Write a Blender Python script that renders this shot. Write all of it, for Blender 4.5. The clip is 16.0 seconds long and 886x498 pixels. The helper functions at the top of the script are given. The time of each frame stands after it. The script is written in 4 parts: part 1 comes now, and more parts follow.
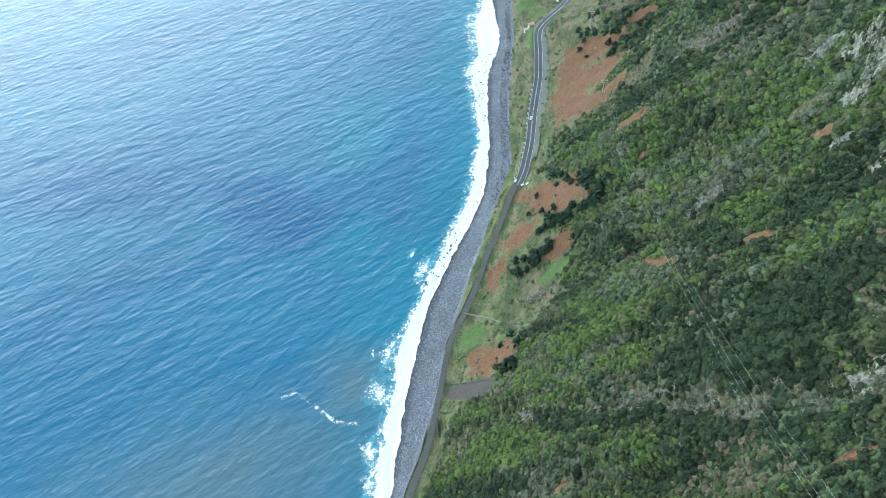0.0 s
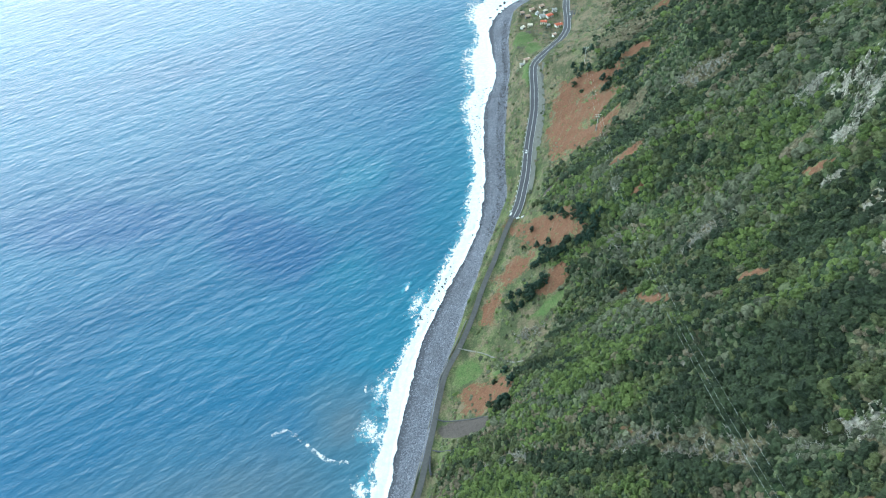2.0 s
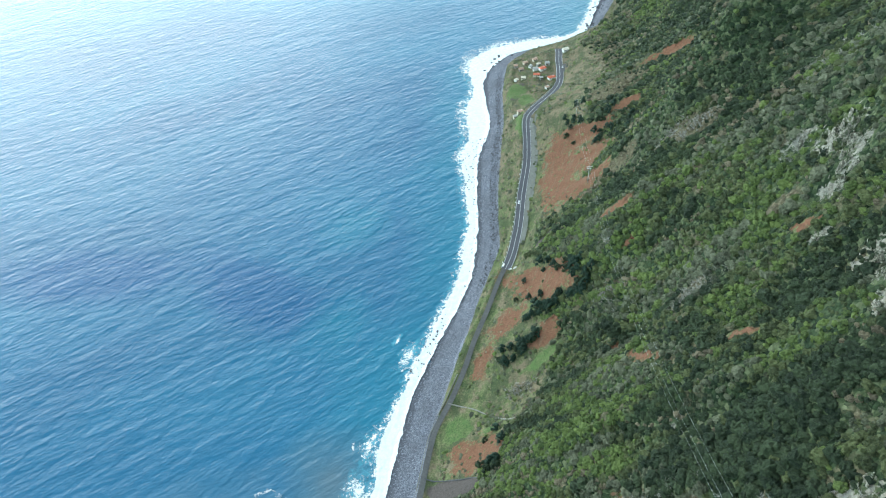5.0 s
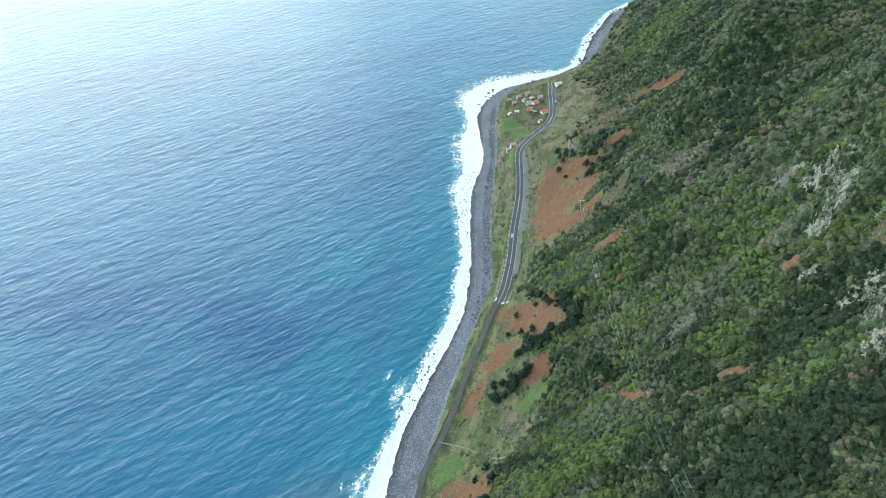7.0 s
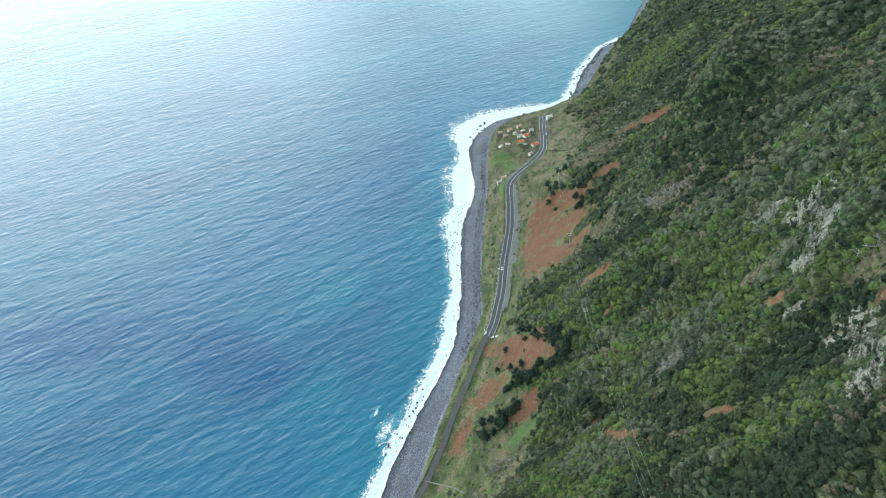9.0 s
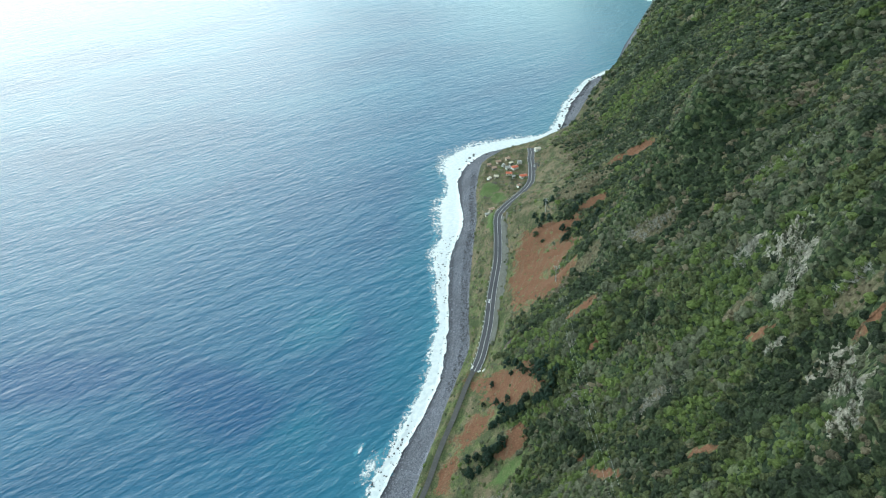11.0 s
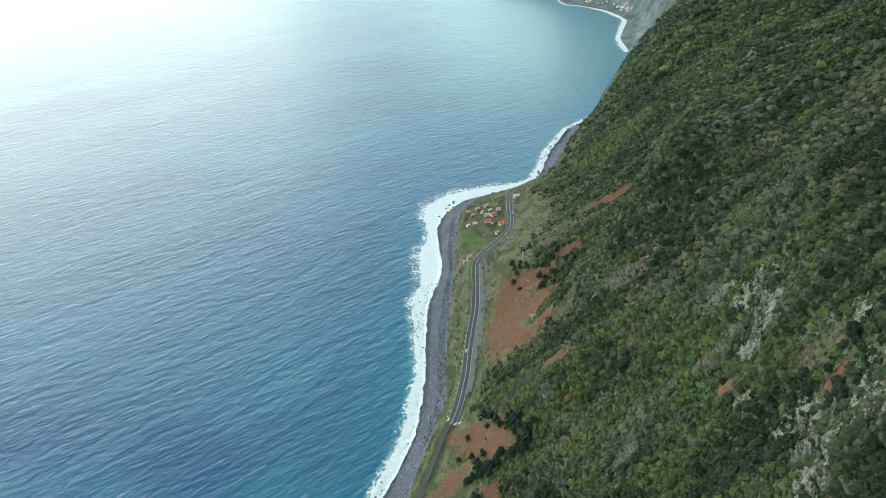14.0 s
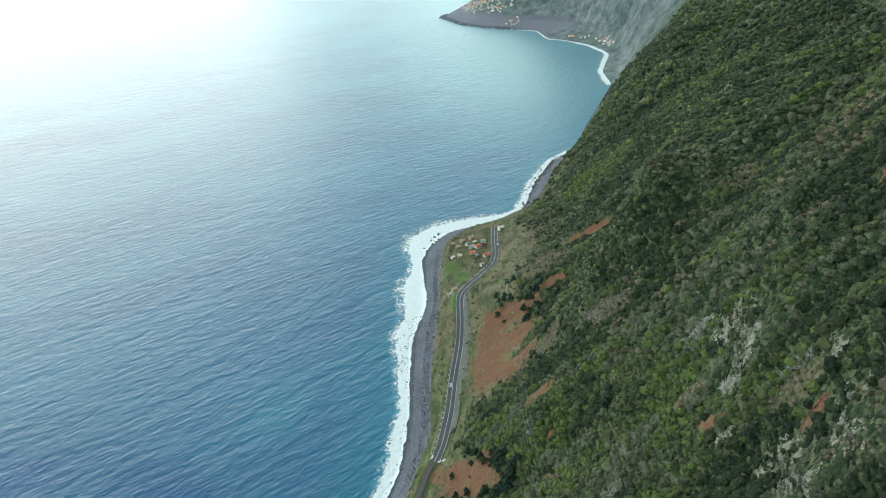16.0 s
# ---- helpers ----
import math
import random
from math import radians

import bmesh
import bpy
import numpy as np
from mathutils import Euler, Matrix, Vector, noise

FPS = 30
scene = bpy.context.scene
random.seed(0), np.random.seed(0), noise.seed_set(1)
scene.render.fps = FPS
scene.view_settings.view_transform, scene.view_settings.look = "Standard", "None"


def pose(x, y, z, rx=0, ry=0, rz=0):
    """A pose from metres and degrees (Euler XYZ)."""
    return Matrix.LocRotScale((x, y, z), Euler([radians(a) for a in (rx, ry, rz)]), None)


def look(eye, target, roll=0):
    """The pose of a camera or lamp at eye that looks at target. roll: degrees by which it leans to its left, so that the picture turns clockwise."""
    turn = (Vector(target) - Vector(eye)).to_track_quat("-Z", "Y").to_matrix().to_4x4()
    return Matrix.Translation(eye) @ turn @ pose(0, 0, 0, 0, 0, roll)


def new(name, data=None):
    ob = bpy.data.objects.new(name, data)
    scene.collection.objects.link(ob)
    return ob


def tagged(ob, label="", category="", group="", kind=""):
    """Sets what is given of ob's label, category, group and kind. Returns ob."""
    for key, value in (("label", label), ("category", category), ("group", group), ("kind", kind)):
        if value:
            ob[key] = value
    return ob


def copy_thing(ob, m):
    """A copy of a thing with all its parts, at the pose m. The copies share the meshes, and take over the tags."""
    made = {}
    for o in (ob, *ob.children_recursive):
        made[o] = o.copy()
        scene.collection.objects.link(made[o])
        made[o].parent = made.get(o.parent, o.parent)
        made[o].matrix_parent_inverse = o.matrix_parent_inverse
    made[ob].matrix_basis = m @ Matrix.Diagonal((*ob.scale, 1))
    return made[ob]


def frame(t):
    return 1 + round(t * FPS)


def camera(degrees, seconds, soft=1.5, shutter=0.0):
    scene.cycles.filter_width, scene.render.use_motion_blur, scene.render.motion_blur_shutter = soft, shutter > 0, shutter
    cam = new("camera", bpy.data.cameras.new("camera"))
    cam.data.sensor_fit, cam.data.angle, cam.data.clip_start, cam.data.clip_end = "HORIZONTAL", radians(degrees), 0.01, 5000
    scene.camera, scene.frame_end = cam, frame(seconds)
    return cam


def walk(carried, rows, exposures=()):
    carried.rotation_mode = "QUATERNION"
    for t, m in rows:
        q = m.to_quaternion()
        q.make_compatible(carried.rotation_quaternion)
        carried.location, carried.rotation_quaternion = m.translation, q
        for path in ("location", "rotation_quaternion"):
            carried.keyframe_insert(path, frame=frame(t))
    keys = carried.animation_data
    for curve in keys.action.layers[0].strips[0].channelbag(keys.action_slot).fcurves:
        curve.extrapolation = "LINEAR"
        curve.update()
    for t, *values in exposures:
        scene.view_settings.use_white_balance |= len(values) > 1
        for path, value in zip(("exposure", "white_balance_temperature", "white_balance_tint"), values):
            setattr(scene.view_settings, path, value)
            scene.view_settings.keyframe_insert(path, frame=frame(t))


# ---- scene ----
cam = camera(72.04, 16.0, soft=1.05)
# seconds, eye x y z, pitch, lean, yaw
ROWS = [
    (0, -0, 0, 386.09, -51.999, 5.031, 0),
    (0.5, 1.62, 1.05, 386.04, -51.328, 5.004, -0.012),
    (1, 3.14, 2.11, 386.05, -50.651, 4.976, -0.027),
    (1.5, 4.6, 3.19, 386.08, -49.972, 4.945, -0.046),
    (2, 6.02, 4.28, 386.15, -49.288, 4.913, -0.07),
    (2.5, 7.41, 5.37, 386.24, -48.603, 4.879, -0.099),
    (3, 8.79, 6.46, 386.35, -47.915, 4.842, -0.134),
    (3.5, 10.19, 7.54, 386.46, -47.226, 4.805, -0.175),
    (4, 11.62, 8.62, 386.58, -46.536, 4.765, -0.223),
    (4.5, 13.09, 9.68, 386.71, -45.845, 4.724, -0.278),
    (5, 14.61, 10.74, 386.82, -45.154, 4.681, -0.34),
    (5.5, 16.19, 11.77, 386.93, -44.462, 4.637, -0.412),
    (6, 17.84, 12.79, 387.03, -43.771, 4.591, -0.492),
    (6.5, 19.56, 13.79, 387.12, -43.081, 4.544, -0.581),
    (7, 21.35, 14.77, 387.2, -42.391, 4.496, -0.68),
    (7.5, 23.22, 15.73, 387.25, -41.702, 4.447, -0.79),
    (8, 25.17, 16.67, 387.3, -41.014, 4.396, -0.911),
    (8.5, 27.18, 17.58, 387.33, -40.327, 4.345, -1.043),
    (9, 29.26, 18.48, 387.34, -39.642, 4.292, -1.188),
    (9.5, 31.39, 19.35, 387.34, -38.957, 4.238, -1.345),
    (10, 33.56, 20.2, 387.33, -38.274, 4.184, -1.515),
    (10.5, 35.77, 21.03, 387.31, -37.591, 4.129, -1.698),
    (11, 38, 21.85, 387.28, -36.91, 4.073, -1.896),
    (11.5, 40.24, 22.65, 387.25, -36.229, 4.016, -2.109),
    (12, 42.45, 23.43, 387.23, -35.549, 3.959, -2.336),
    (12.5, 44.63, 24.21, 387.21, -34.869, 3.901, -2.58),
    (13, 46.75, 24.97, 387.21, -34.189, 3.843, -2.84),
    (13.5, 48.79, 25.73, 387.23, -33.509, 3.784, -3.116),
    (14, 50.72, 26.49, 387.27, -32.829, 3.725, -3.41),
    (14.5, 52.51, 27.25, 387.34, -32.147, 3.666, -3.722),
    (15, 54.13, 28.02, 387.46, -31.464, 3.607, -4.052),
    (15.5, 55.54, 28.8, 387.63, -30.779, 3.547, -4.401),
    (16, 56.72, 29.6, 387.86, -30.091, 3.488, -4.77),
]
walk(cam, [(t, pose(x, y, z, 90 + p, 0, yaw) @ pose(0, 0, 0, 0, 0, -lean)) for t, x, y, z, p, lean, yaw in ROWS],
     exposures=[(0.0, 0.68, 5900, 6), (8.0, 0.44, 6250, 7), (16.0, 0.03, 6650, 6)])

# ---- world, sun, exposure ----
SUN_UP, SUN_TURN = 18.0, 33.0  # degrees above the sea; degrees left of straight ahead (+y)
world = bpy.data.worlds.new("sky")
scene.world = world
world.use_nodes = True
wn = world.node_tree
sky = wn.nodes.new("ShaderNodeTexSky")
sky.sky_type = "NISHITA"
sky.sun_disc = False
sky.sun_elevation = radians(SUN_UP)
sky.sun_rotation = radians(-SUN_TURN)
sky.dust_density = 1.2
sky.ozone_density = 1.0
# thin haze over the whole sky, thickest towards the horizon
way = wn.nodes.new("ShaderNodeTexCoord")
split = wn.nodes.new("ShaderNodeSeparateXYZ")
wn.links.new(way.outputs["Generated"], split.inputs[0])
thick = wn.nodes.new("ShaderNodeValToRGB")
while len(thick.color_ramp.elements) < 4:
    thick.color_ramp.elements.new(0.5)
for e, (p, f) in zip(thick.color_ramp.elements, ((0.0, 0.98), (0.28, 0.85), (0.50, 0.33), (1.0, 0.10))):
    e.position, e.color = p, (f, f, f, 1)
wn.links.new(split.outputs[2], thick.inputs[0])
veil = wn.nodes.new("ShaderNodeMix")
veil.data_type = "RGBA"
veil.inputs[7].default_value = (19.0, 24.0, 24.0, 1)
wn.links.new(thick.outputs[0], veil.inputs[0])
wn.links.new(sky.outputs[0], veil.inputs[6])
wn.links.new(veil.outputs[2], wn.nodes["Background"].inputs[0])
wn.nodes["Background"].inputs[1].default_value = 0.13
sun_data = bpy.data.lights.new("sun", "SUN")
sun_data.energy = 1.0
sun_data.angle = radians(52)
sun_data.color = (1.0, 0.95, 0.88)
sun = new("sun", sun_data)
sd = Vector((-math.sin(radians(SUN_TURN)) * math.cos(radians(SUN_UP)), math.cos(radians(SUN_TURN)) * math.cos(radians(SUN_UP)), math.sin(radians(SUN_UP))))
sun.matrix_world = look(sd * 500, (0, 0, 0))


# ---- materials ----
def mat(name):
    m = bpy.data.materials.new(name)
    m.use_nodes = True
    return m, m.node_tree.nodes, m.node_tree.links, m.node_tree.nodes["Principled BSDF"]


def ramp(nt, fac, stops):
    r = nt.nodes.new("ShaderNodeValToRGB")
    while len(r.color_ramp.elements) < len(stops):
        r.color_ramp.elements.new(0.5)
    for e, (p, c) in zip(r.color_ramp.elements, stops):
        e.position, e.color = p, (*c, 1) if len(c) == 3 else c
    nt.links.new(fac, r.inputs[0])
    return r.outputs[0]


def noise_node(nt, vec, scale, detail=4.0, rough=0.55, stretch=None, turn=0.0):
    """Noise of the given scale; stretch: factors along and across a direction turned from the x axis."""
    if stretch:
        c, si = math.cos(radians(turn)), math.sin(radians(turn))
        xyz = nt.nodes.new("ShaderNodeCombineXYZ")
        for k, d in enumerate(((c * stretch[0], si * stretch[0], 0), (-si * stretch[1], c * stretch[1], 0))):
            v = nt.nodes.new("ShaderNodeVectorMath")
            v.operation = "DOT_PRODUCT"
            v.inputs[1].default_value = d
            nt.links.new(vec, v.inputs[0])
            nt.links.new(v.outputs["Value"], xyz.inputs[k])
        vec = xyz.outputs[0]
    n = nt.nodes.new("ShaderNodeTexNoise")
    n.inputs["Scale"].default_value = scale
    n.inputs["Detail"].default_value = detail
    n.inputs["Roughness"].default_value = rough
    nt.links.new(vec, n.inputs["Vector"])
    return n.outputs["Fac"]


def place(nt):
    return nt.nodes.new("ShaderNodeNewGeometry").outputs["Position"]


def attr(nt, name):
    a = nt.nodes.new("ShaderNodeAttribute")
    a.attribute_name = name
    return a.outputs["Fac"]


def mix(nt, fac, a, b):
    m = nt.nodes.new("ShaderNodeMix")
    m.data_type = "RGBA"
    for sock, v in ((m.inputs[0], fac), (m.inputs[6], a), (m.inputs[7], b)):
        if isinstance(v, (int, float)):
            sock.default_value = v
        elif isinstance(v, tuple):
            sock.default_value = (*v, 1)
        else:
            nt.links.new(v, sock)
    return m.outputs[2]


def calc(nt, op, a, b=0.0, clamp=False):
    m = nt.nodes.new("ShaderNodeMath")
    m.operation, m.use_clamp = op, clamp
    for sock, v in ((m.inputs[0], a), (m.inputs[1], b)):
        if isinstance(v, (int, float)):
            sock.default_value = v
        else:
            nt.links.new(v, sock)
    return m.outputs[0]


def bump(nt, height, strength, dist, normal=None):
    b = nt.nodes.new("ShaderNodeBump")
    b.inputs["Strength"].default_value = strength
    b.inputs["Distance"].default_value = dist
    nt.links.new(height, b.inputs["Height"])
    if normal is not None:
        nt.links.new(normal, b.inputs["Normal"])
    return b.outputs[0]


def edge(nt, value, mid, soft):
    """0 below mid, 1 above it, over a soft band."""
    m = nt.nodes.new("ShaderNodeMapRange")
    m.inputs["From Min"].default_value, m.inputs["From Max"].default_value = mid - soft, mid + soft
    nt.links.new(value, m.inputs["Value"])
    return m.outputs[0]


def water_material():
    m, n, l, b = mat("sea_water")
    nt = m.node_tree
    pos = place(nt)
    big = noise_node(nt, pos, 0.006, 3, 0.5, (0.5, 1.0), 22)
    col = ramp(nt, big, [(0.3, (0.020, 0.107, 0.210)), (0.5, (0.024, 0.136, 0.244)), (0.72, (0.031, 0.166, 0.270))])
    wob = calc(nt, "MULTIPLY", calc(nt, "SUBTRACT", noise_node(nt, pos, 0.02, 4, 0.6, (0.6, 1), 25), 0.5), 0.8)
    col = mix(nt, edge(nt, calc(nt, "ADD", attr(nt, "dark_sea"), calc(nt, "MULTIPLY", wob, 0.6)), 0.30, 0.26), col, (0.014, 0.100, 0.218))
    col = mix(nt, edge(nt, calc(nt, "ADD", attr(nt, "shallow"), wob), 0.62, 0.4), col, (0.020, 0.180, 0.265))
    col = mix(nt, edge(nt, calc(nt, "ADD", attr(nt, "murk"), wob), 0.5, 0.4), col, (0.090, 0.158, 0.208))
    # haze and sky sheen over the far bay, put into the water's colour
    col = mix(nt, calc(nt, "MULTIPLY", attr(nt, "bay_haze"), 0.95), col, (0.150, 0.310, 0.370))
    lace = noise_node(nt, pos, 0.22, 6, 0.7)
    milky = calc(nt, "ADD", attr(nt, "aerated"), calc(nt, "MULTIPLY", calc(nt, "SUBTRACT", lace, 0.5), 1.6))
    col = mix(nt, edge(nt, milky, 0.55, 0.30), col, (0.095, 0.345, 0.440))
    l.new(col, b.inputs["Base Color"])
    b.inputs["Roughness"].default_value = 0.29
    b.inputs["IOR"].default_value = 1.33
    swell = noise_node(nt, pos, 0.05, 2, 0.5, (0.4, 1.0), 27)
    waves = noise_node(nt, pos, 0.15, 2, 0.5, (0.42, 1.0), 26)
    chop = noise_node(nt, pos, 0.27, 4, 0.6, (0.50, 1.0), 31)
    nb = None
    for height, strength, dist in ((swell, 0.45, 3.0), (waves, 0.62, 1.9), (chop, 0.7, 1.15)):
        nb = bump(nt, height, strength, dist, nb)
    l.new(nb, b.inputs["Normal"])
    return m


def ground_material():
    m, n, l, b = mat("hillside_ground")
    nt = m.node_tree
    pos = place(nt)
    fine = noise_node(nt, pos, 0.8, 7, 0.74)
    mid = noise_node(nt, pos, 0.12, 5, 0.6)
    big = noise_node(nt, pos, 0.025, 4, 0.55)
    grass = ramp(nt, calc(nt, "ADD", calc(nt, "MULTIPLY", fine, 0.6), calc(nt, "MULTIPLY", noise_node(nt, pos, 0.16, 5, 0.65, (0.5, 1.0), 70), 0.4)), [(0.36, (0.034, 0.052, 0.020)), (0.47, (0.092, 0.118, 0.046)), (0.56, (0.165, 0.172, 0.080)), (0.68, (0.275, 0.250, 0.150))])
    dry = ramp(nt, fine, [(0.28, (0.090, 0.068, 0.044)), (0.55, (0.190, 0.150, 0.096)), (0.78, (0.320, 0.270, 0.190))])
    bare = attr(nt, "glade")
    col = mix(nt, edge(nt, calc(nt, "ADD", noise_node(nt, pos, 0.09, 6, 0.7), calc(nt, "MULTIPLY", bare, 0.2)), 0.53, 0.07), grass, dry)
    weed = noise_node(nt, pos, 0.085, 6, 0.72, (0.5, 1.0), 75)
    col = mix(nt, calc(nt, "MULTIPLY", edge(nt, weed, 0.51, 0.06), 0.85), col, ramp(nt, fine, [(0.3, (0.026, 0.040, 0.018)), (0.7, (0.085, 0.105, 0.048))]))
    cell = nt.nodes.new("ShaderNodeTexVoronoi")
    cell.inputs["Scale"].default_value = 0.42
    warp = nt.nodes.new("ShaderNodeVectorMath")
    warp.operation = "ADD"
    wob = nt.nodes.new("ShaderNodeTexNoise")
    wob.inputs["Scale"].default_value = 0.5
    l.new(pos, wob.inputs["Vector"])
    l.new(pos, warp.inputs[0])
    l.new(wob.outputs["Color"], warp.inputs[1])
    l.new(warp.outputs[0], cell.inputs["Vector"])
    cw = nt.nodes.new("ShaderNodeRGBToBW")
    l.new(cell.outputs["Color"], cw.inputs[0])
    tuft = calc(nt, "ADD", calc(nt, "MULTIPLY", cw.outputs[0], 0.55), calc(nt, "MULTIPLY", fine, 0.5))
    scrub = ramp(nt, tuft, [(0.3, (0.013, 0.024, 0.012)), (0.5, (0.036, 0.056, 0.025)), (0.62, (0.082, 0.104, 0.050)), (0.8, (0.145, 0.160, 0.086))])
    wood = attr(nt, "wood")
    leafy = edge(nt, calc(nt, "ADD", wood, calc(nt, "MULTIPLY", mid, 0.9)), 0.75, 0.12)
    glade = edge(nt, calc(nt, "ADD", noise_node(nt, pos, 0.05, 5, 0.65), calc(nt, "MULTIPLY", bare, 0.25)), 0.60, 0.05)
    scrub = mix(nt, glade, scrub, mix(nt, 0.35, dry, scrub))
    col = mix(nt, leafy, col, scrub)
    jag = noise_node(nt, pos, 0.22, 5, 0.7)
    jag2 = noise_node(nt, pos, 0.07, 6, 0.68)

    def patch(name, wild):
        return edge(nt, calc(nt, "ADD", attr(nt, name), calc(nt, "MULTIPLY", calc(nt, "SUBTRACT", calc(nt, "ADD", calc(nt, "MULTIPLY", jag2, 0.5), calc(nt, "MULTIPLY", jag, 0.5)), 0.5), wild * 1.4)), 0.56, 0.06)

    fern = ramp(nt, fine, [(0.25, (0.075, 0.038, 0.022)), (0.5, (0.168, 0.078, 0.046)), (0.78, (0.270, 0.155, 0.096))])
    fern = mix(nt, edge(nt, jag, 0.62, 0.06), fern, grass)
    ledge = noise_node(nt, pos, 0.32, 3, 0.6, (0.12, 1.0), 62)
    fern = mix(nt, calc(nt, "MULTIPLY", edge(nt, ledge, 0.60, 0.05), 0.45), fern, dry)
    col = mix(nt, patch("fern", 1.9), col, fern)
    soil = ramp(nt, fine, [(0.3, (0.050, 0.040, 0.038)), (0.7, (0.120, 0.100, 0.090))])
    col = mix(nt, patch("soil", 0.35), col, soil)
    green = ramp(nt, fine, [(0.3, (0.050, 0.088, 0.028)), (0.7, (0.120, 0.180, 0.060))])
    green = mix(nt, calc(nt, "MULTIPLY", edge(nt, jag, 0.52, 0.10), 0.75), green, grass)
    col = mix(nt, patch("lawn", 1.5), col, green)
    rock = ramp(nt, fine, [(0.25, (0.100, 0.090, 0.070)), (0.5, (0.270, 0.250, 0.205)), (0.75, (0.500, 0.475, 0.405))])
    stony = edge(nt, calc(nt, "ADD", attr(nt, "rock"), calc(nt, "MULTIPLY", calc(nt, "SUBTRACT", jag, 0.5), 2.6)), 0.80, 0.08)
    col = mix(nt, stony, col, rock)
    pebble = nt.nodes.new("ShaderNodeTexVoronoi")
    pebble.inputs["Scale"].default_value = 1.7
    l.new(pos, pebble.inputs["Vector"])
    bw = nt.nodes.new("ShaderNodeRGBToBW")
    l.new(pebble.outputs["Color"], bw.inputs[0])
    stone = ramp(nt, bw.outputs[0], [(0.2, (0.088, 0.090, 0.112)), (0.5, (0.158, 0.161, 0.194)), (0.75, (0.230, 0.235, 0.272)), (0.95, (0.38, 0.39, 0.43))])
    stone = mix(nt, calc(nt, "MULTIPLY", edge(nt, noise_node(nt, pos, 0.045, 5, 0.6), 0.52, 0.10), 0.6), stone, (0.105, 0.105, 0.122))
    damp = ramp(nt, fine, [(0.3, (0.060, 0.062, 0.076)), (0.7, (0.125, 0.128, 0.150))])
    stone = mix(nt, edge(nt, calc(nt, "ADD", attr(nt, "wet"), calc(nt, "MULTIPLY", mid, 0.5)), 0.75, 0.2), stone, damp)
    shore = edge(nt, calc(nt, "ADD", attr(nt, "beach"), calc(nt, "MULTIPLY", mid, 0.5)), 0.75, 0.06)
    col = mix(nt, shore, col, stone)
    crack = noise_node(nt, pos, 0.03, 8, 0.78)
    # far cliffs and headland: pale blue-grey base colour stands in for haze
    hazed_cliff = ramp(nt, crack, [(0.38, (0.075, 0.105, 0.100)), (0.5, (0.150, 0.180, 0.180)), (0.64, (0.270, 0.285, 0.285))])
    hazed_cliff = mix(nt, attr(nt, "lava"), hazed_cliff, (0.190, 0.190, 0.225))
    col = mix(nt, attr(nt, "distant"), col, hazed_cliff)
    l.new(col, b.inputs["Base Color"])
    b.inputs["Roughness"].default_value = 0.95
    b.inputs["Specular IOR Level"].default_value = 0.2
    hump = calc(nt, "MULTIPLY", calc(nt, "SUBTRACT", 1.0, cell.outputs["Distance"]), leafy)
    nb = bump(nt, mid, 0.6, 1.5)
    nb = bump(nt, hump, 1.0, 2.2, nb)
    nb = bump(nt, fine, 0.8, 0.5, nb)
    l.new(nb, b.inputs["Normal"])
    return m


def plain(name, colour, rough=0.8, vary=0.25, scale=2.0, metal=0.0):
    """A matt surface with grain and stains."""
    m, n, l, b = mat(name)
    nt = m.node_tree
    pos = place(nt)
    f = calc(nt, "ADD", calc(nt, "MULTIPLY", noise_node(nt, pos, scale, 4, 0.6), 0.6), calc(nt, "MULTIPLY", noise_node(nt, pos, scale * 0.12, 3, 0.5), 0.4))
    lo = tuple(c * (1 - vary) for c in colour)
    hi = tuple(min(1, c * (1 + vary)) for c in colour)
    l.new(ramp(nt, f, [(0.3, lo), (0.7, hi)]), b.inputs["Base Color"])
    b.inputs["Roughness"].default_value = rough
    b.inputs["Metallic"].default_value = metal
    return m


def foam_material():
    m, n, l, b = mat("sea_foam")
    nt = m.node_tree
    pos = place(nt)
    f1 = noise_node(nt, pos, 0.30, 8, 0.78)
    f2 = noise_node(nt, pos, 0.05, 3, 0.6)
    v = calc(nt, "ADD", calc(nt, "MULTIPLY", calc(nt, "SUBTRACT", f1, 0.5), 1.5), calc(nt, "ADD", calc(nt, "MULTIPLY", f2, 0.6), 0.30))
    v = calc(nt, "ADD", v, attr(nt, "foam"))
    l.new(edge(nt, v, 1.07, 0.10), b.inputs["Alpha"])
    l.new(ramp(nt, f1, [(0.3, (0.66, 0.72, 0.75)), (0.6, (0.86, 0.88, 0.89))]), b.inputs["Base Color"])
    b.inputs["Roughness"].default_value = 0.9
    l.new(bump(nt, f1, 0.7, 0.8), b.inputs["Normal"])
    return m


def leaf_material(name, dark, light):
    m, n, l, b = mat(name)
    nt = m.node_tree
    g = nt.nodes.new("ShaderNodeNewGeometry")
    big = noise_node(nt, g.outputs["Position"], 0.06, 3, 0.6)
    f = calc(nt, "ADD", calc(nt, "MULTIPLY", g.outputs["Random Per Island"], 0.55), calc(nt, "MULTIPLY", big, 0.6))
    fine = noise_node(nt, g.outputs["Position"], 2.0, 5, 0.78)
    f = calc(nt, "ADD", f, calc(nt, "MULTIPLY", calc(nt, "SUBTRACT", fine, 0.5), 2.3))
    l.new(ramp(nt, f, [(0.1, dark), (0.95, light)]), b.inputs["Base Color"])
    l.new(bump(nt, fine, 1.0, 0.9), b.inputs["Normal"])
    b.inputs["Roughness"].default_value = 0.75
    b.inputs["Specular IOR Level"].default_value = 0.25
    return m


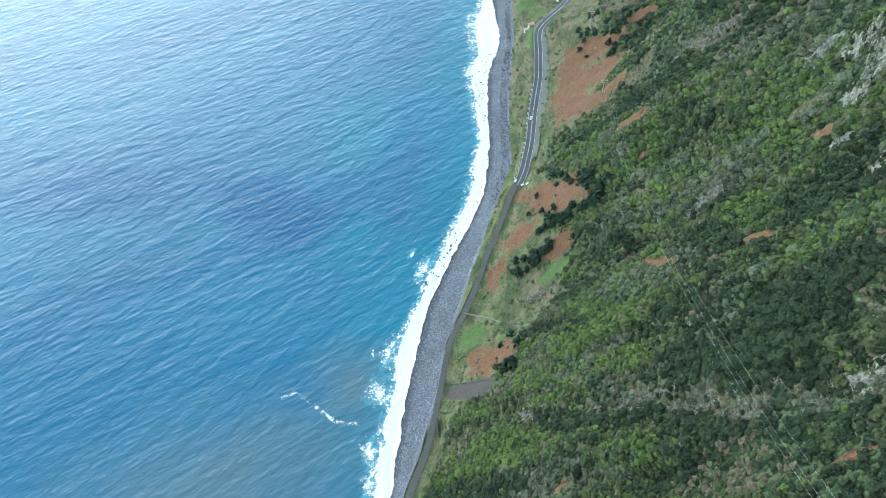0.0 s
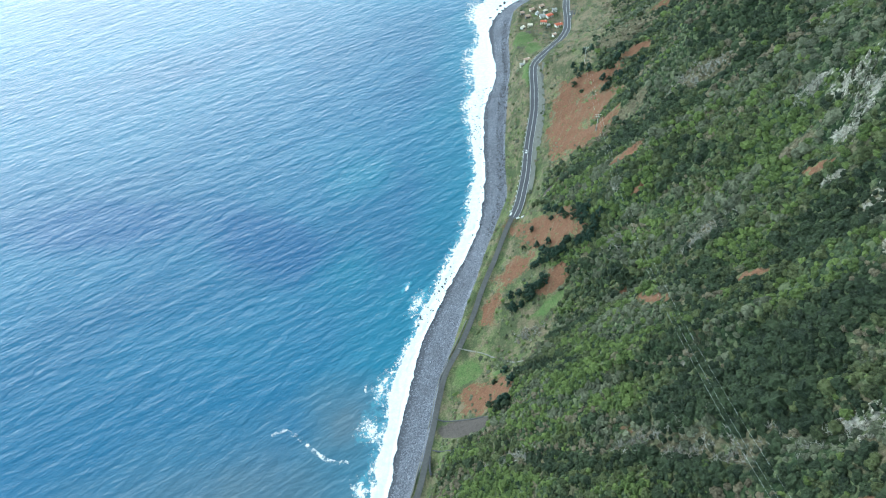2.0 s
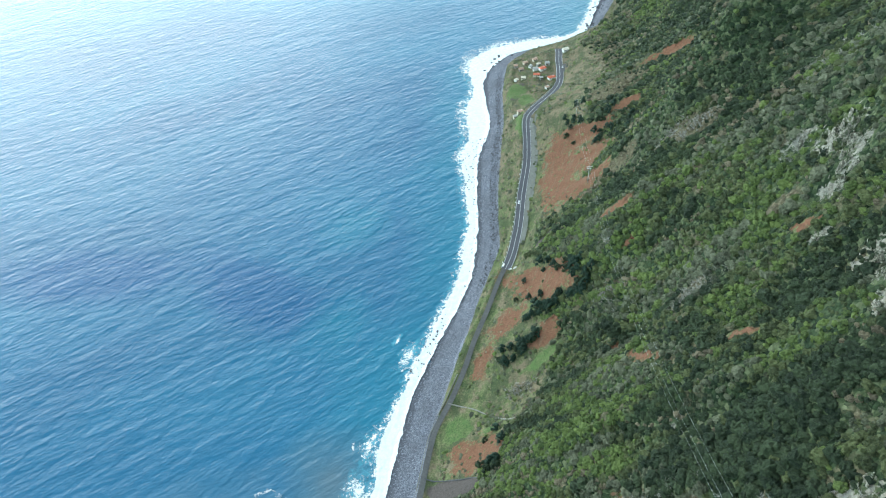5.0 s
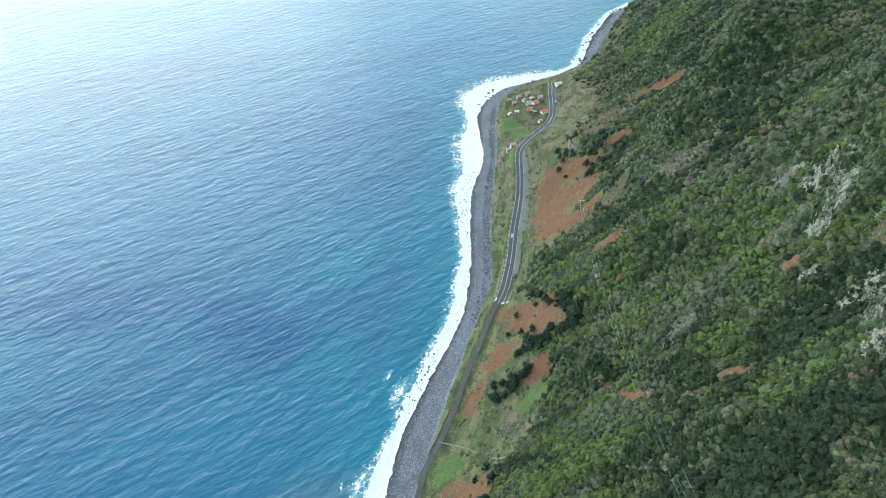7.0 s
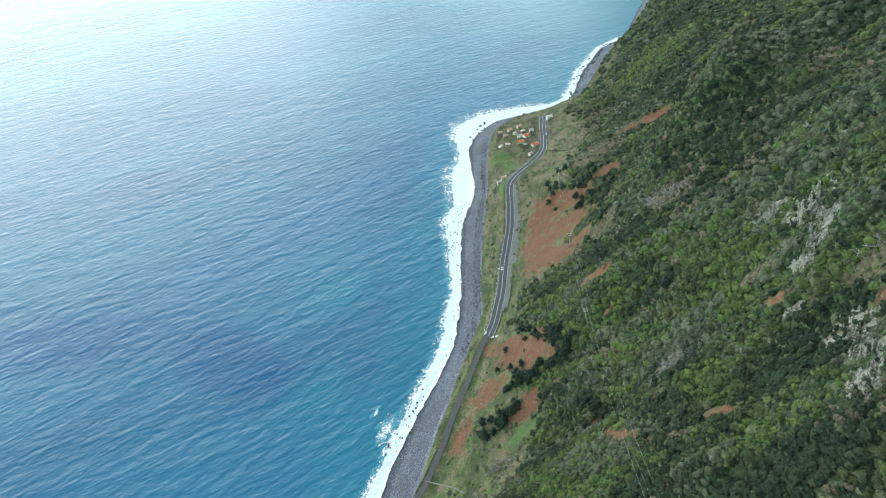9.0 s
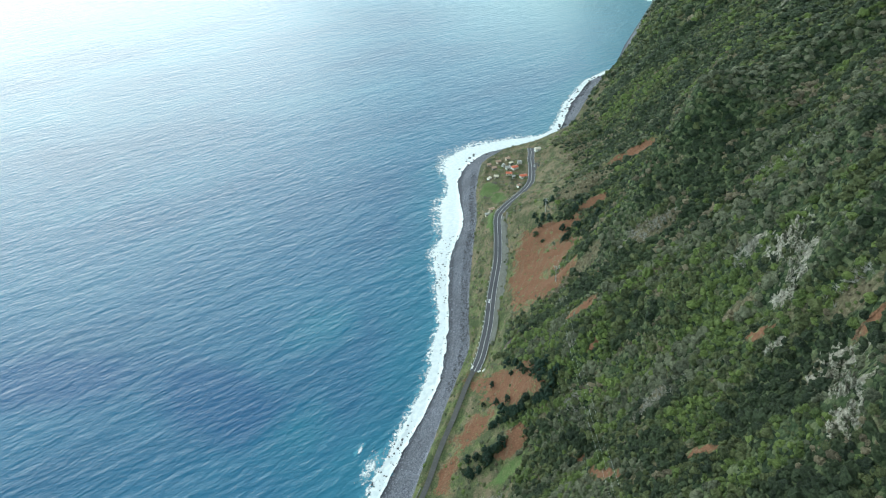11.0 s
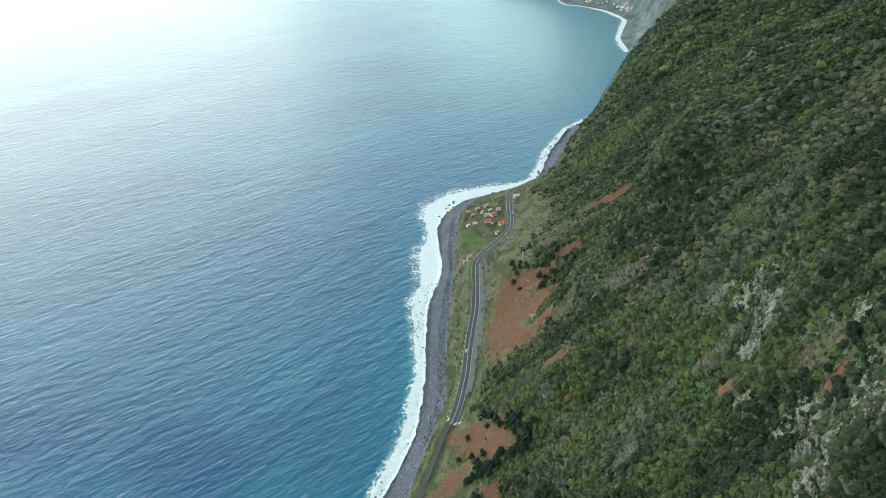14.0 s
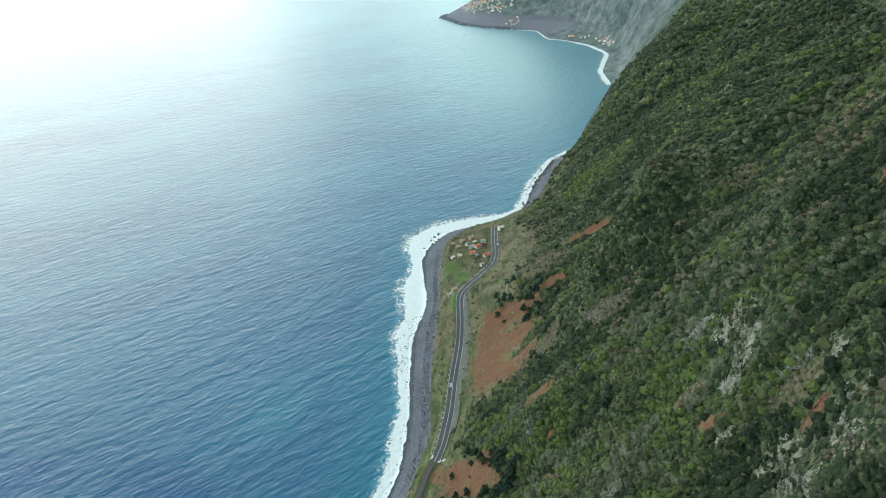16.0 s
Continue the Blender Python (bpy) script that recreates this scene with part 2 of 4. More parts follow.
WATER, GROUND, FOAM = water_material(), ground_material(), foam_material()
ASPHALT = plain("asphalt", (0.090, 0.088, 0.100), 0.9, 0.25, 0.8)
OLD_ASPHALT = plain("old_asphalt", (0.098, 0.094, 0.092), 0.95, 0.3, 0.6)
CONCRETE = plain("concrete", (0.36, 0.35, 0.33), 0.9, 0.25, 1.2)
ROAD_PAINT = plain("road_paint", (0.75, 0.75, 0.72), 0.7, 0.1, 2.0)
STEEL = plain("galvanised_steel", (0.62, 0.63, 0.64), 0.45, 0.12, 2.0, 0.4)
WHITE = plain("white_render", (0.78, 0.76, 0.72), 0.9, 0.08, 1.0)
CREAM = plain("cream_render", (0.62, 0.54, 0.43), 0.9, 0.12, 1.0)
GREY_WALL = plain("grey_block", (0.30, 0.29, 0.27), 0.95, 0.2, 1.0)
OLD_STONE = plain("old_stone", (0.20, 0.19, 0.165), 0.95, 0.35, 0.8)
TILE = plain("orange_roof_tiles", (0.56, 0.13, 0.07), 0.8, 0.25, 1.5)
PALE_TILE = plain("faded_roof_tiles", (0.42, 0.27, 0.20), 0.85, 0.25, 1.5)
DARK = plain("dark_opening", (0.025, 0.025, 0.030), 0.4, 0.2, 1.0)
BOULDER = plain("basalt", (0.060, 0.060, 0.068), 0.8, 0.45, 0.5)
BARK = plain("bark", (0.16, 0.13, 0.10), 0.95, 0.3, 1.0)
PALE_BARK = plain("bare_pale_wood", (0.33, 0.31, 0.27), 0.95, 0.3, 1.0)
LAUREL = leaf_material("dark_laurel_leaves", (0.007, 0.016, 0.009), (0.056, 0.078, 0.035))
HEATH = leaf_material("mid_green_leaves", (0.014, 0.024, 0.010), (0.120, 0.138, 0.054))
BRIGHT = leaf_material("bright_green_leaves", (0.024, 0.046, 0.013), (0.158, 0.204, 0.056))
GREYISH = leaf_material("grey_green_leaves", (0.032, 0.040, 0.024), (0.170, 0.178, 0.110))
DRY = leaf_material("dry_brown_scrub", (0.060, 0.051, 0.033), (0.240, 0.198, 0.128))
PINE = leaf_material("dark_conifer_leaves", (0.012, 0.030, 0.022), (0.038, 0.070, 0.044))


# ---- mesh helpers ----
def part(name, bm, material, parent=None, label=""):
    me = bpy.data.meshes.new(name)
    bm.to_mesh(me)
    bm.free()
    me.materials.append(material)
    ob = new(name, me)
    if parent:
        ob.parent = parent
    if label:
        ob["label"] = label
    return ob


def sheet(name, verts, faces, material, parent=None, smooth=False, marks=None):
    """A mesh object from numpy arrays of corners and of faces with equal corner counts; marks: named floats for each corner."""
    verts, faces = np.asarray(verts, np.float32), np.asarray(faces, np.int32)
    me = bpy.data.meshes.new(name)
    k = faces.shape[1]
    me.vertices.add(len(verts))
    me.vertices.foreach_set("co", verts.ravel())
    me.loops.add(faces.size)
    me.loops.foreach_set("vertex_index", faces.ravel())
    me.polygons.add(len(faces))
    me.polygons.foreach_set("loop_start", np.arange(0, faces.size, k, dtype=np.int32))
    me.polygons.foreach_set("loop_total", np.full(len(faces), k, np.int32))
    me.polygons.foreach_set("use_smooth", np.full(len(faces), smooth))
    me.update(calc_edges=True)
    for key, values in (marks or {}).items():
        a = me.attributes.new(key, "FLOAT", "POINT")
        a.data.foreach_set("value", np.asarray(values, np.float32).ravel())
    me.materials.append(material)
    ob = new(name, me)
    if parent:
        ob.parent = parent
    return ob


def grid_faces(rows, cols):
    i = np.arange((rows - 1) * (cols - 1))
    a = i // (cols - 1) * cols + i % (cols - 1)
    return np.stack([a, a + 1, a + cols + 1, a + cols], 1)


def box(bm, x0, y0, z0, x1, y1, z1):
    vs = [bm.verts.new((x, y, z)) for z in (z0, z1) for x, y in ((x0, y0), (x1, y0), (x1, y1), (x0, y1))]
    for f in ((3, 2, 1, 0), (4, 5, 6, 7), (0, 1, 5, 4), (1, 2, 6, 5), (2, 3, 7, 6), (3, 0, 4, 7)):
        bm.faces.new([vs[k] for k in f])
    return vs


def rod(bm, a, b, r0, r1, n=6):
    """A tapered bar from a to b."""
    a, b = Vector(a), Vector(b)
    q = (b - a).to_track_quat("Z", "Y")
    rings = [[bm.verts.new(p + q @ Vector((r * math.cos(k * math.tau / n), r * math.sin(k * math.tau / n), 0))) for k in range(n)] for p, r in ((a, r0), (b, r1))]
    for k in range(n):
        bm.faces.new((rings[0][k], rings[0][(k + 1) % n], rings[1][(k + 1) % n], rings[1][k]))
    bm.faces.new(rings[1])
    bm.faces.new(rings[0][::-1])


LATTICE = np.random.RandomState(7).rand(256, 256)


def vnoise(x, y):
    """Smooth noise from 0 to 1, with a grain of 1."""
    xi, yi = np.floor(x).astype(int), np.floor(y).astype(int)
    u, v = x - xi, y - yi
    u, v = u * u * (3 - 2 * u), v * v * (3 - 2 * v)
    g = lambda a, b: LATTICE[a % 256, b % 256]
    return (g(xi, yi) * (1 - u) + g(xi + 1, yi) * u) * (1 - v) + (g(xi, yi + 1) * (1 - u) + g(xi + 1, yi + 1) * u) * v


def fbm(x, y, octaves=4):
    total, amp, norm = 0, 1.0, 0
    for k in range(octaves):
        total = total + amp * vnoise(x * 2**k + 17.3 * k, y * 2**k + 5.1 * k)
        norm += amp
        amp *= 0.5
    return total / norm

# ---- the lie of the land ----
# y, shoreline x, inner edge of the beach x
SHORE = np.array([(-900, -320, -300), (-200, -140, -128), (40, -66, -58), (113, -45, -36), (162, -37, -17), (203, -28, -6), (244, -16, 8), (269, -5, 17), (295, 7, 28), (323, 23, 38), (353, 37, 51), (386, 45, 65), (422, 51, 68), (462, 54, 73),
                  (520, 60, 83), (576, 78, 94), (634, 81, 100), (673, 83, 108), (705, 93, 116), (718, 103, 128), (737, 122, 150), (748, 160, 185), (760, 205, 222), (780, 233, 246), (797, 242, 256), (864, 271, 292), (946, 320, 340), (985, 373, 385)])
FAR_SHORE = np.array([(1100, 430, 440), (1347, 568, 580), (1466, 587, 605), (1632, 665, 680), (1746, 654, 672), (1836, 609, 632), (1870, 566, 600), (2008, 563, 590), (2050, 508, 540), (2110, 438, 450), (2209, 354, 365), (2384, 305, 318), (2609, 411, 425), (2754, 473, 488), (3400, 600, 615), (5000, 900, 915)])
COAST = np.vstack([SHORE, FAR_SHORE])
# the hillside as contour lines: at each station along the coast (y), the x at which the ground reaches that height
STATIONS = [-900, -200, -88, 0, 40, 70, 95, 120, 145, 170, 195, 220, 245, 270, 300, 330, 360, 400, 440, 480, 530, 580, 640, 700, 765, 830, 900, 985, 1100, 1347, 1632, 1836, 2008, 2209, 2609, 3400, 5000]
CONTOURS = {}
CONTOURS[30] = [-200, -150, -75, -40, -26, -19, -14, -8, 3, 16, 36, 58, 66, 66, 77, 86, 90, 106, 118, 118, 120, 140, 185, 205, 262, 290, 336, 395, 450, 600, 702, 690, 660, 440, 520, 700, 1100]
CONTOURS[60] = [-150, -130, -56, -12, -4, 0, 6, 17, 28, 44, 64, 90, 104, 103, 105, 113, 122, 140, 154, 158, 168, 212, 249, 262, 296, 325, 358, 417, 470, 612, 720, 706, 678, 540, 600, 790, 1150]
CONTOURS[100] = [-100, -110, -30, 18, 28, 34, 43, 60, 67, 76, 99, 128, 139, 142, 138, 145, 154, 167, 194, 212, 236, 262, 285, 300, 337, 355, 384, 456, 511, 628, 742, 725, 700, 640, 690, 900, 1200]
CONTOURS[140] = [-52, -82, -10, 43, 64, 78, 88, 97, 105, 117, 134, 152, 162, 166, 170, 178, 186, 190, 219, 248, 275, 301, 321, 343, 370, 382, 414, 498, 555, 650, 761, 743, 718, 664, 714, 940, 1240]
CONTOURS[180] = [-4, -54, 10, 65, 89, 107, 119, 129, 145, 161, 171, 177, 185, 190, 203, 217, 222, 211, 246, 278, 309, 342, 368, 395, 406, 411, 447, 535, 591, 674, 780, 761, 736, 688, 738, 980, 1280]
CONTOURS[220] = [43, -28, 26, 87, 114, 137, 154, 164, 173, 189, 199, 201, 209, 216, 233, 254, 262, 230, 284, 318, 354, 397, 423, 445, 472, 467, 510, 578, 634, 700, 805, 782, 757, 715, 765, 1020, 1320]
CONTOURS[260] = [88, -3, 40, 112, 150, 173, 186, 190, 195, 208, 219, 223, 231, 241, 260, 288, 322, 316, 378, 427, 460, 470, 478, 500, 527, 535, 575, 627, 684, 730, 835, 807, 782, 745, 795, 1060, 1375]
CONTOURS[420] = [260, 80, 99, 229, 288, 294, 298, 312, 340, 363, 374, 386, 405, 425, 461, 474, 490, 530, 572, 620, 649, 645, 650, 684, 708, 727, 758, 797, 849, 860, 960, 920, 900, 880, 930, 1220, 1600]
# smaller humps and hollows of the hillside: middle x y, half-lengths, turn, height
RELIEF = [(121, 224, 10, 8, 0, -10), (115, 259, 13, 16, 0, 7), (129, 306, 9, 13, 0, 7), (156, 284, 10, 16, -20, -8), (172, 321, 11, 14, -20, -7), (98, 97, 40, 9, -38, -6), (70, 83, 24, 10, -38, 5), (150, 225, 12, 14, 0, 5), (288, 402, 60, 20, 20, -12), (234, 388, 30, 12, -20, 7)]
# y, road centre x, road height
ROAD = np.array([(60, -44, 10), (112, -32, 10), (135, -21, 10), (157, -15, 10), (172, -11, 10), (196, -5, 10), (214, 0, 10), (236, 13, 10), (259, 24, 10), (285, 34, 10.5), (312, 47, 11), (342, 60, 12), (365, 73, 14), (399, 84, 17), (435, 92, 20), (478, 104, 26), (510, 109, 30), (533, 111.5, 32), (545, 114, 32), (557, 121, 31), (571, 132, 30), (586, 144, 28), (602, 155, 26), (619, 164, 25), (644, 169, 25), (672, 173, 24), (688, 177, 23), (704, 179, 22)])

def along(table, y, column):
    return np.interp(y, table[:, 0], table[:, column])


def contour(level, y):
    """The x of a contour line at y, on a smooth curve through its stations."""
    t, v = np.array(STATIONS, float), np.array(CONTOURS[level], float)
    slope = np.gradient(v, t)
    k = np.clip(np.searchsorted(t, y) - 1, 0, len(t) - 2)
    h = t[k + 1] - t[k]
    u = np.clip((y - t[k]) / h, 0, 1)
    a, b = v[k], v[k + 1]
    ma, mb = slope[k] * h, slope[k + 1] * h
    return a + u * ma + u * u * (3 * (b - a) - 2 * ma - mb) + u**3 * (2 * (a - b) + ma + mb)


def smooth_step(a, b, v):
    t = np.clip((v - a) / (b - a), 0, 1)
    return t * t * (3 - 2 * t)


def streak(x, y, long, wide, seed, octaves=3):
    """Noise drawn out down the slope."""
    return fbm((-0.94 * x + 0.34 * y) / long + seed, (0.34 * x + 0.94 * y) / wide, octaves)


def land(x, y):
    """Height of the ground at arrays x, y."""
    x, y = np.broadcast_arrays(np.asarray(x, float), np.asarray(y, float))
    shape = x.shape
    x, y = x.ravel(), y.ravel()
    sh, inner = along(COAST, y, 1), along(COAST, y, 2)
    xr, zr = along(ROAD, y, 1), along(ROAD, y, 2)
    has = (y < 700)
    xs = [contour(level, y) for level in CONTOURS]
    toe_z = np.where(has, np.maximum(30, zr + 6), 30.0)
    shelf = np.interp(y, [360, 385, 540, 560], [6.5, 11, 11, 6.5])
    toe = np.where(has, np.maximum(xs[0], xr + shelf + 3), xs[0])
    knee = np.minimum(inner + 10, np.where(has, xr - 6.5, toe - 2))
    knee = np.maximum(knee, inner + 0.5)
    kz = np.where(has, 5 + (zr - 5) * np.where(y < 300, 0.8, 0.62), 7.0)
    ra = np.maximum(np.where(has, xr - 5.5, knee + (toe - knee) * 0.3), knee + 0.3)
    rb = np.maximum(np.where(has, xr + shelf, knee + (toe - knee) * 0.6), ra + 0.3)
    toe = np.maximum(toe, rb + 1)
    rz, rz2 = np.where(has, zr, 11.0), np.where(has, zr, 18.0)
    X = [sh - 80, sh - 10, sh, inner, knee, ra, rb, toe, *xs[1:], xs[-1] + 900]
    for k in range(8, len(X)):
        X[k] = np.maximum(X[k], X[k - 1] + 6)
    Z = [-14, -2, 0.4, 5, kz, rz, rz2, toe_z, *list(CONTOURS)[1:], 1000]
    Z = [h + 0 * x for h in Z]
    z = np.full(x.shape, -14.0)
    for k in range(len(X) - 1):
        t = (x - X[k]) / np.maximum(X[k + 1] - X[k], 0.1)
        z = np.where((t >= 0) & (t < 1), Z[k] + (Z[k + 1] - Z[k]) * t, z)
    z = np.where(x >= X[-1], 1000, z)
    up = smooth_step(25, 110, z)
    for cx, cy, rx, ry, turn, h in RELIEF:
        c, si = math.cos(radians(turn)), math.sin(radians(turn))
        u, v = ((x - cx) * c + (y - cy) * si) / rx, ((y - cy) * c - (x - cx) * si) / ry
        z = z + up * h * np.exp(-1.5 * (u * u + v * v))
    gully = np.abs(streak(x, y, 90, 24, 17) - 0.5) * 2 - 0.22
    z = z + up * (6 * (fbm(x / 30, y / 20, 3) - 0.5) - 14 * gully - 6 * (np.abs(streak(x, y, 34, 9, 51, 2) - 0.5) * 2 - 0.25))
    z = z + up * smooth_step(240, 420, z) * 50 * (fbm(x / 170 + 40, y / 130, 3) - 0.5)
    z = z + smooth_step(1150, 1400, y) * smooth_step(25, 90, z) * 190 * (np.abs(fbm(x / 190, y / 95 + 30, 4) - 0.5) - 0.10)
    flat = smooth_step(5, 12, np.abs(x - xr))
    z = z + np.where(has, flat, 1) * smooth_step(4, 10, z) * (3.0 * (fbm(x / 11 + 50, y / 11, 3) - 0.5) - 2.4 * (np.abs(streak(x, y, 22, 7, 91, 2) - 0.5) * 2 - 0.25))
    z = z + smooth_step(0, 1.0, z) * smooth_step(8, 4, z) * 0.7 * (fbm(x / 5 + 20, y / 5, 2) - 0.5)
    return z.reshape(shape)


def blob(x, y, cx, cy, rx, ry, turn=0.0):
    """1 at the middle of an oval, 0 at its rim and less outside."""
    c, s = math.cos(radians(turn)), math.sin(radians(turn))
    u, v = (x - cx) * c + (y - cy) * s, -(x - cx) * s + (y - cy) * c
    return np.clip(1.0 - np.sqrt((u / rx) ** 2 + (v / ry) ** 2), -1, 1)


# ovals of rust-brown dead fern, (118, 218) painting in a shaded rust-soil hollow: middle x y, half-lengths, turn
FERNS = [(87, 315, 38, 15, -54), (58, 292, 17, 11, 35), (80, 262, 12, 8, 20), (38, 264, 15, 7, 58), (26, 186, 15, 17, 0), (125, 440, 54, 13, 80), (152, 474, 32, 15, -25), (145, 438, 22, 17, -30), (134, 400, 18, 16, -30), (190, 473, 12, 7, -30),
         (140, 326, 8, 6, 0), (139, 288, 5, 4, 0), (238, 513, 26, 9, -45), (143, 165, 7, 4, -20), (175, 199, 3, 2.5, 0), (118, 218, 8, 5, -40), (113, 182, 11, 2, -55)]
SMALL_FERNS = [(189, 238, 2, 6, -20), (45, 82, 3, 3, 0), (117, 50, 5, 2.5, 0), (82, 114, 5, 2, -35), (191, 166, 4, 3, 0), (251, 234, 3, 4, 0), (150, 395, 5, 4, 0), (160, 352, 4, 3, -30)]
LAWNS = [(108, 535, 6, 26, 0), (156, 708, 20, 7, 10), (116, 616, 11, 18, -10), (15, 211, 9, 11, -20), (76, 245, 18, 5, 18), (122, 590, 9, 14, 0), (36, 202, 5, 3, 0)]
ROCKS = [(204, 235, 9, 10, 0), (199, 219, 7, 11, -20), (191, 209, 8, 7, 0), (182, 163, 8, 13, -25), (171, 146, 7, 13, -20), (167, 136, 6, 7, 0), (186, 149, 4, 8, -20), (197, 159, 7, 3, -20), (205, 182, 4, 7, 0), (178, 191, 6, 5, 0), (198, 250, 7, 7, 0),
         (132, 79, 8, 6, -40), (107, 86, 4, 3, 0), (107, 136, 3.4, 3.4, 0), (101, 129, 3, 3, 0), (127, 301, 4, 8, 0), (35, 127, 16, 3, -36), (383, 577, 8, 7, 0), (409, 532, 10, 7, 0), (471, 530, 10, 8, 0), (88, 385, 3.2, 9.1, -20)]
GLADES = [(34, 125, 13, 5, -36), (98, 97, 38, 9, -38), (143, 209, 12, 9, 0), (186, 347, 24, 10, -58), (66, 230, 14, 8, 0), (198, 185, 8, 11, 0), (190, 610, 40, 50, 0), (195, 520, 34, 30, 0), (159, 380, 14, 10, 0), (182, 222, 7, 6, 0)]  # brown and thinly grown
SOILS = [(9, 167, 19, 7, -25), (119, 627, 8, 6, 0), (112, 610, 8, 12, 0), (99, 361, 9, 2.5, 32)]
# dark groves, with ravine and hollow shade painted in as darker leaves
DARK_WOODS_AND_SHADE = [(132, 113, 36, 18, 35), (156, 283, 13, 17, 0), (173, 320, 16, 13, 0), (288, 402, 74, 26, 20), (120, 228, 10, 8, 0), (175, 258, 12, 8, -20)]
# bright growth; the ridge at (232, 285) has its lit flank painted in
BRIGHT_AND_LIT_WOODS = [(74, 165, 34, 34, 0), (92, 131, 24, 17, 0), (52, 144, 28, 24, 0), (16, 112, 30, 22, -20), (67, 82, 22, 16, 0), (232, 285, 12, 24, 0), (150, 180, 22, 12, 0), (150, 140, 24, 12, 30)]
GREY_WOODS = [(115, 260, 14, 18, 0), (128, 302, 9, 12, 0), (158, 226, 15, 13, 0), (192, 255, 12, 16, 0), (60, 205, 14, 8, 0)]


def best(ovals, x, y, sway=0.0):
    out = np.full(np.shape(x), -1.0)
    if sway:
        x, y = x + sway * (fbm(x / 13 + 61, y / 13, 3) - 0.5), y + sway * (fbm(x / 13, y / 13 + 47, 3) - 0.5)
    for o in ovals:
        out = np.maximum(out, blob(x, y, *o))
    return out


def zones(x, y, z):
    """How much of each cover lies at a place."""
    sh, inner, xr = along(COAST, y, 1), along(COAST, y, 2), along(ROAD, y, 1)
    beach = smooth_step(5.5, -1.5, x - inner)
    wet = smooth_step(0.42, 0.05, (x - sh) / np.maximum(inner - sh, 4))
    fern = np.clip(best(FERNS + SMALL_FERNS, x, y, 14) * 0.8 + 0.52, 0, 1)
    lawn = np.clip(best(LAWNS, x, y, 9) * 0.8 + 0.48, 0, 1)
    rock = np.clip(best(ROCKS, x, y, 8) * 0.8 + 0.35, 0, 1)
    soil = np.clip(best(SOILS, x, y) * 0.9 + 0.5, 0, 1)
    low = np.interp(y, [120, 150, 180, 240, 325, 350, 388, 412, 440, 560, 620, 700, 780, 900], [10, 13, 30, 36, 38, 24, 21, 42, 60, 52, 36, 26, 16, 10])
    wood = smooth_step(low, low + 22, z + 16 * (fbm(x / 30, y / 30) - 0.5)) * (1 - smooth_step(0.4, 0.55, soil)) * (1 - smooth_step(0.42, 0.6, fern + 0.9 * (fbm(x / 14 + 5, y / 14, 4) - 0.5))) * (1 - smooth_step(0.4, 0.55, lawn))
    # far land, which takes the colour with haze mixed in
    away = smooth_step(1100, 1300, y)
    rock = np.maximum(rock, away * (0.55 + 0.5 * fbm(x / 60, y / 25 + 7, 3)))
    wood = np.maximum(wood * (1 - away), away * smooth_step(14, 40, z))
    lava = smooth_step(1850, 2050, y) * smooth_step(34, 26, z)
    glade = np.clip(np.maximum(1.25 * best(GLADES, x, y, 16), 0.5 * smooth_step(420, 520, y) * smooth_step(75, 45, z) * (1 - away)), 0, 1)
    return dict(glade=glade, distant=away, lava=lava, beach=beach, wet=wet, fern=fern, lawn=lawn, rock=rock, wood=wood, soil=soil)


# ground: one sheet, finer close by
ys = np.concatenate([np.arange(-900, 30, 60), np.arange(30, 720, 3.0), np.arange(720, 1010, 4), np.arange(1010, 2900, 14), np.arange(2900, 5000, 120)])
offs = np.concatenate([[-90, -40, -20, -12], np.arange(-8, 60, 1.6), np.arange(60, 330, 3.2), np.arange(330, 700, 9), np.arange(700, 2600, 90)])
gy, go = np.meshgrid(ys, offs, indexing="ij")
gx = along(COAST, gy, 1) + go
gz = land(gx, gy)
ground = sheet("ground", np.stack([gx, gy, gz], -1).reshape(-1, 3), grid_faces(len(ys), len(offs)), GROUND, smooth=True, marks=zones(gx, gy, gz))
tagged(ground, "steep green coastal hillside with a grey pebble beach", "hillside", kind="structure")

SPRAYS = [(-54, 184, 12, 15, 20), (-45, 212, 8, 18, -10), (-55, 214, 2.5, 9, -20), (-17, 284, 10, 20, -30), (-25, 298, 3, 8, -25), (-58, 140, 8, 16, 0), (-60, 120, 7, 10, 0)]  # loose patches of foam and milky water


def near_surf(y):
    return np.interp(y, [40, 113, 180, 215, 250, 330, 400, 430, 470, 520, 580, 620, 663, 700, 725, 745, 765, 800, 900, 985], [12, 12, 11, 13, 9, 13, 11, 9, 12, 16, 26, 22, 12, 24, 34, 28, 12, 10, 9, 8])


# sea: one sheet to the horizon, with darker, paler and silted stretches
DARK_SEAS = [(-145, 362, 115, 44, -33), (-300, 400, 120, 45, -5)]
TURQUOISE = [(-70, 320, 60, 50, 30), (-60, 430, 60, 60, 60)]
MURK = [(-150, 130, 190, 85, 5), (-70, 190, 50, 50, 40)]
sy = np.concatenate([np.arange(-6000, 0, 500), np.arange(0, 1100, 12), np.arange(1100, 3000, 60), np.arange(3000, 9001, 600)])
so = np.concatenate([[-9000, -5000, -2500, -1200, -800], np.arange(-600, -80, 20), np.arange(-80, 1, 5), [6, 30]])
wy, wo = np.meshgrid(sy, so, indexing="ij")
wx = along(COAST, wy, 1) + wo
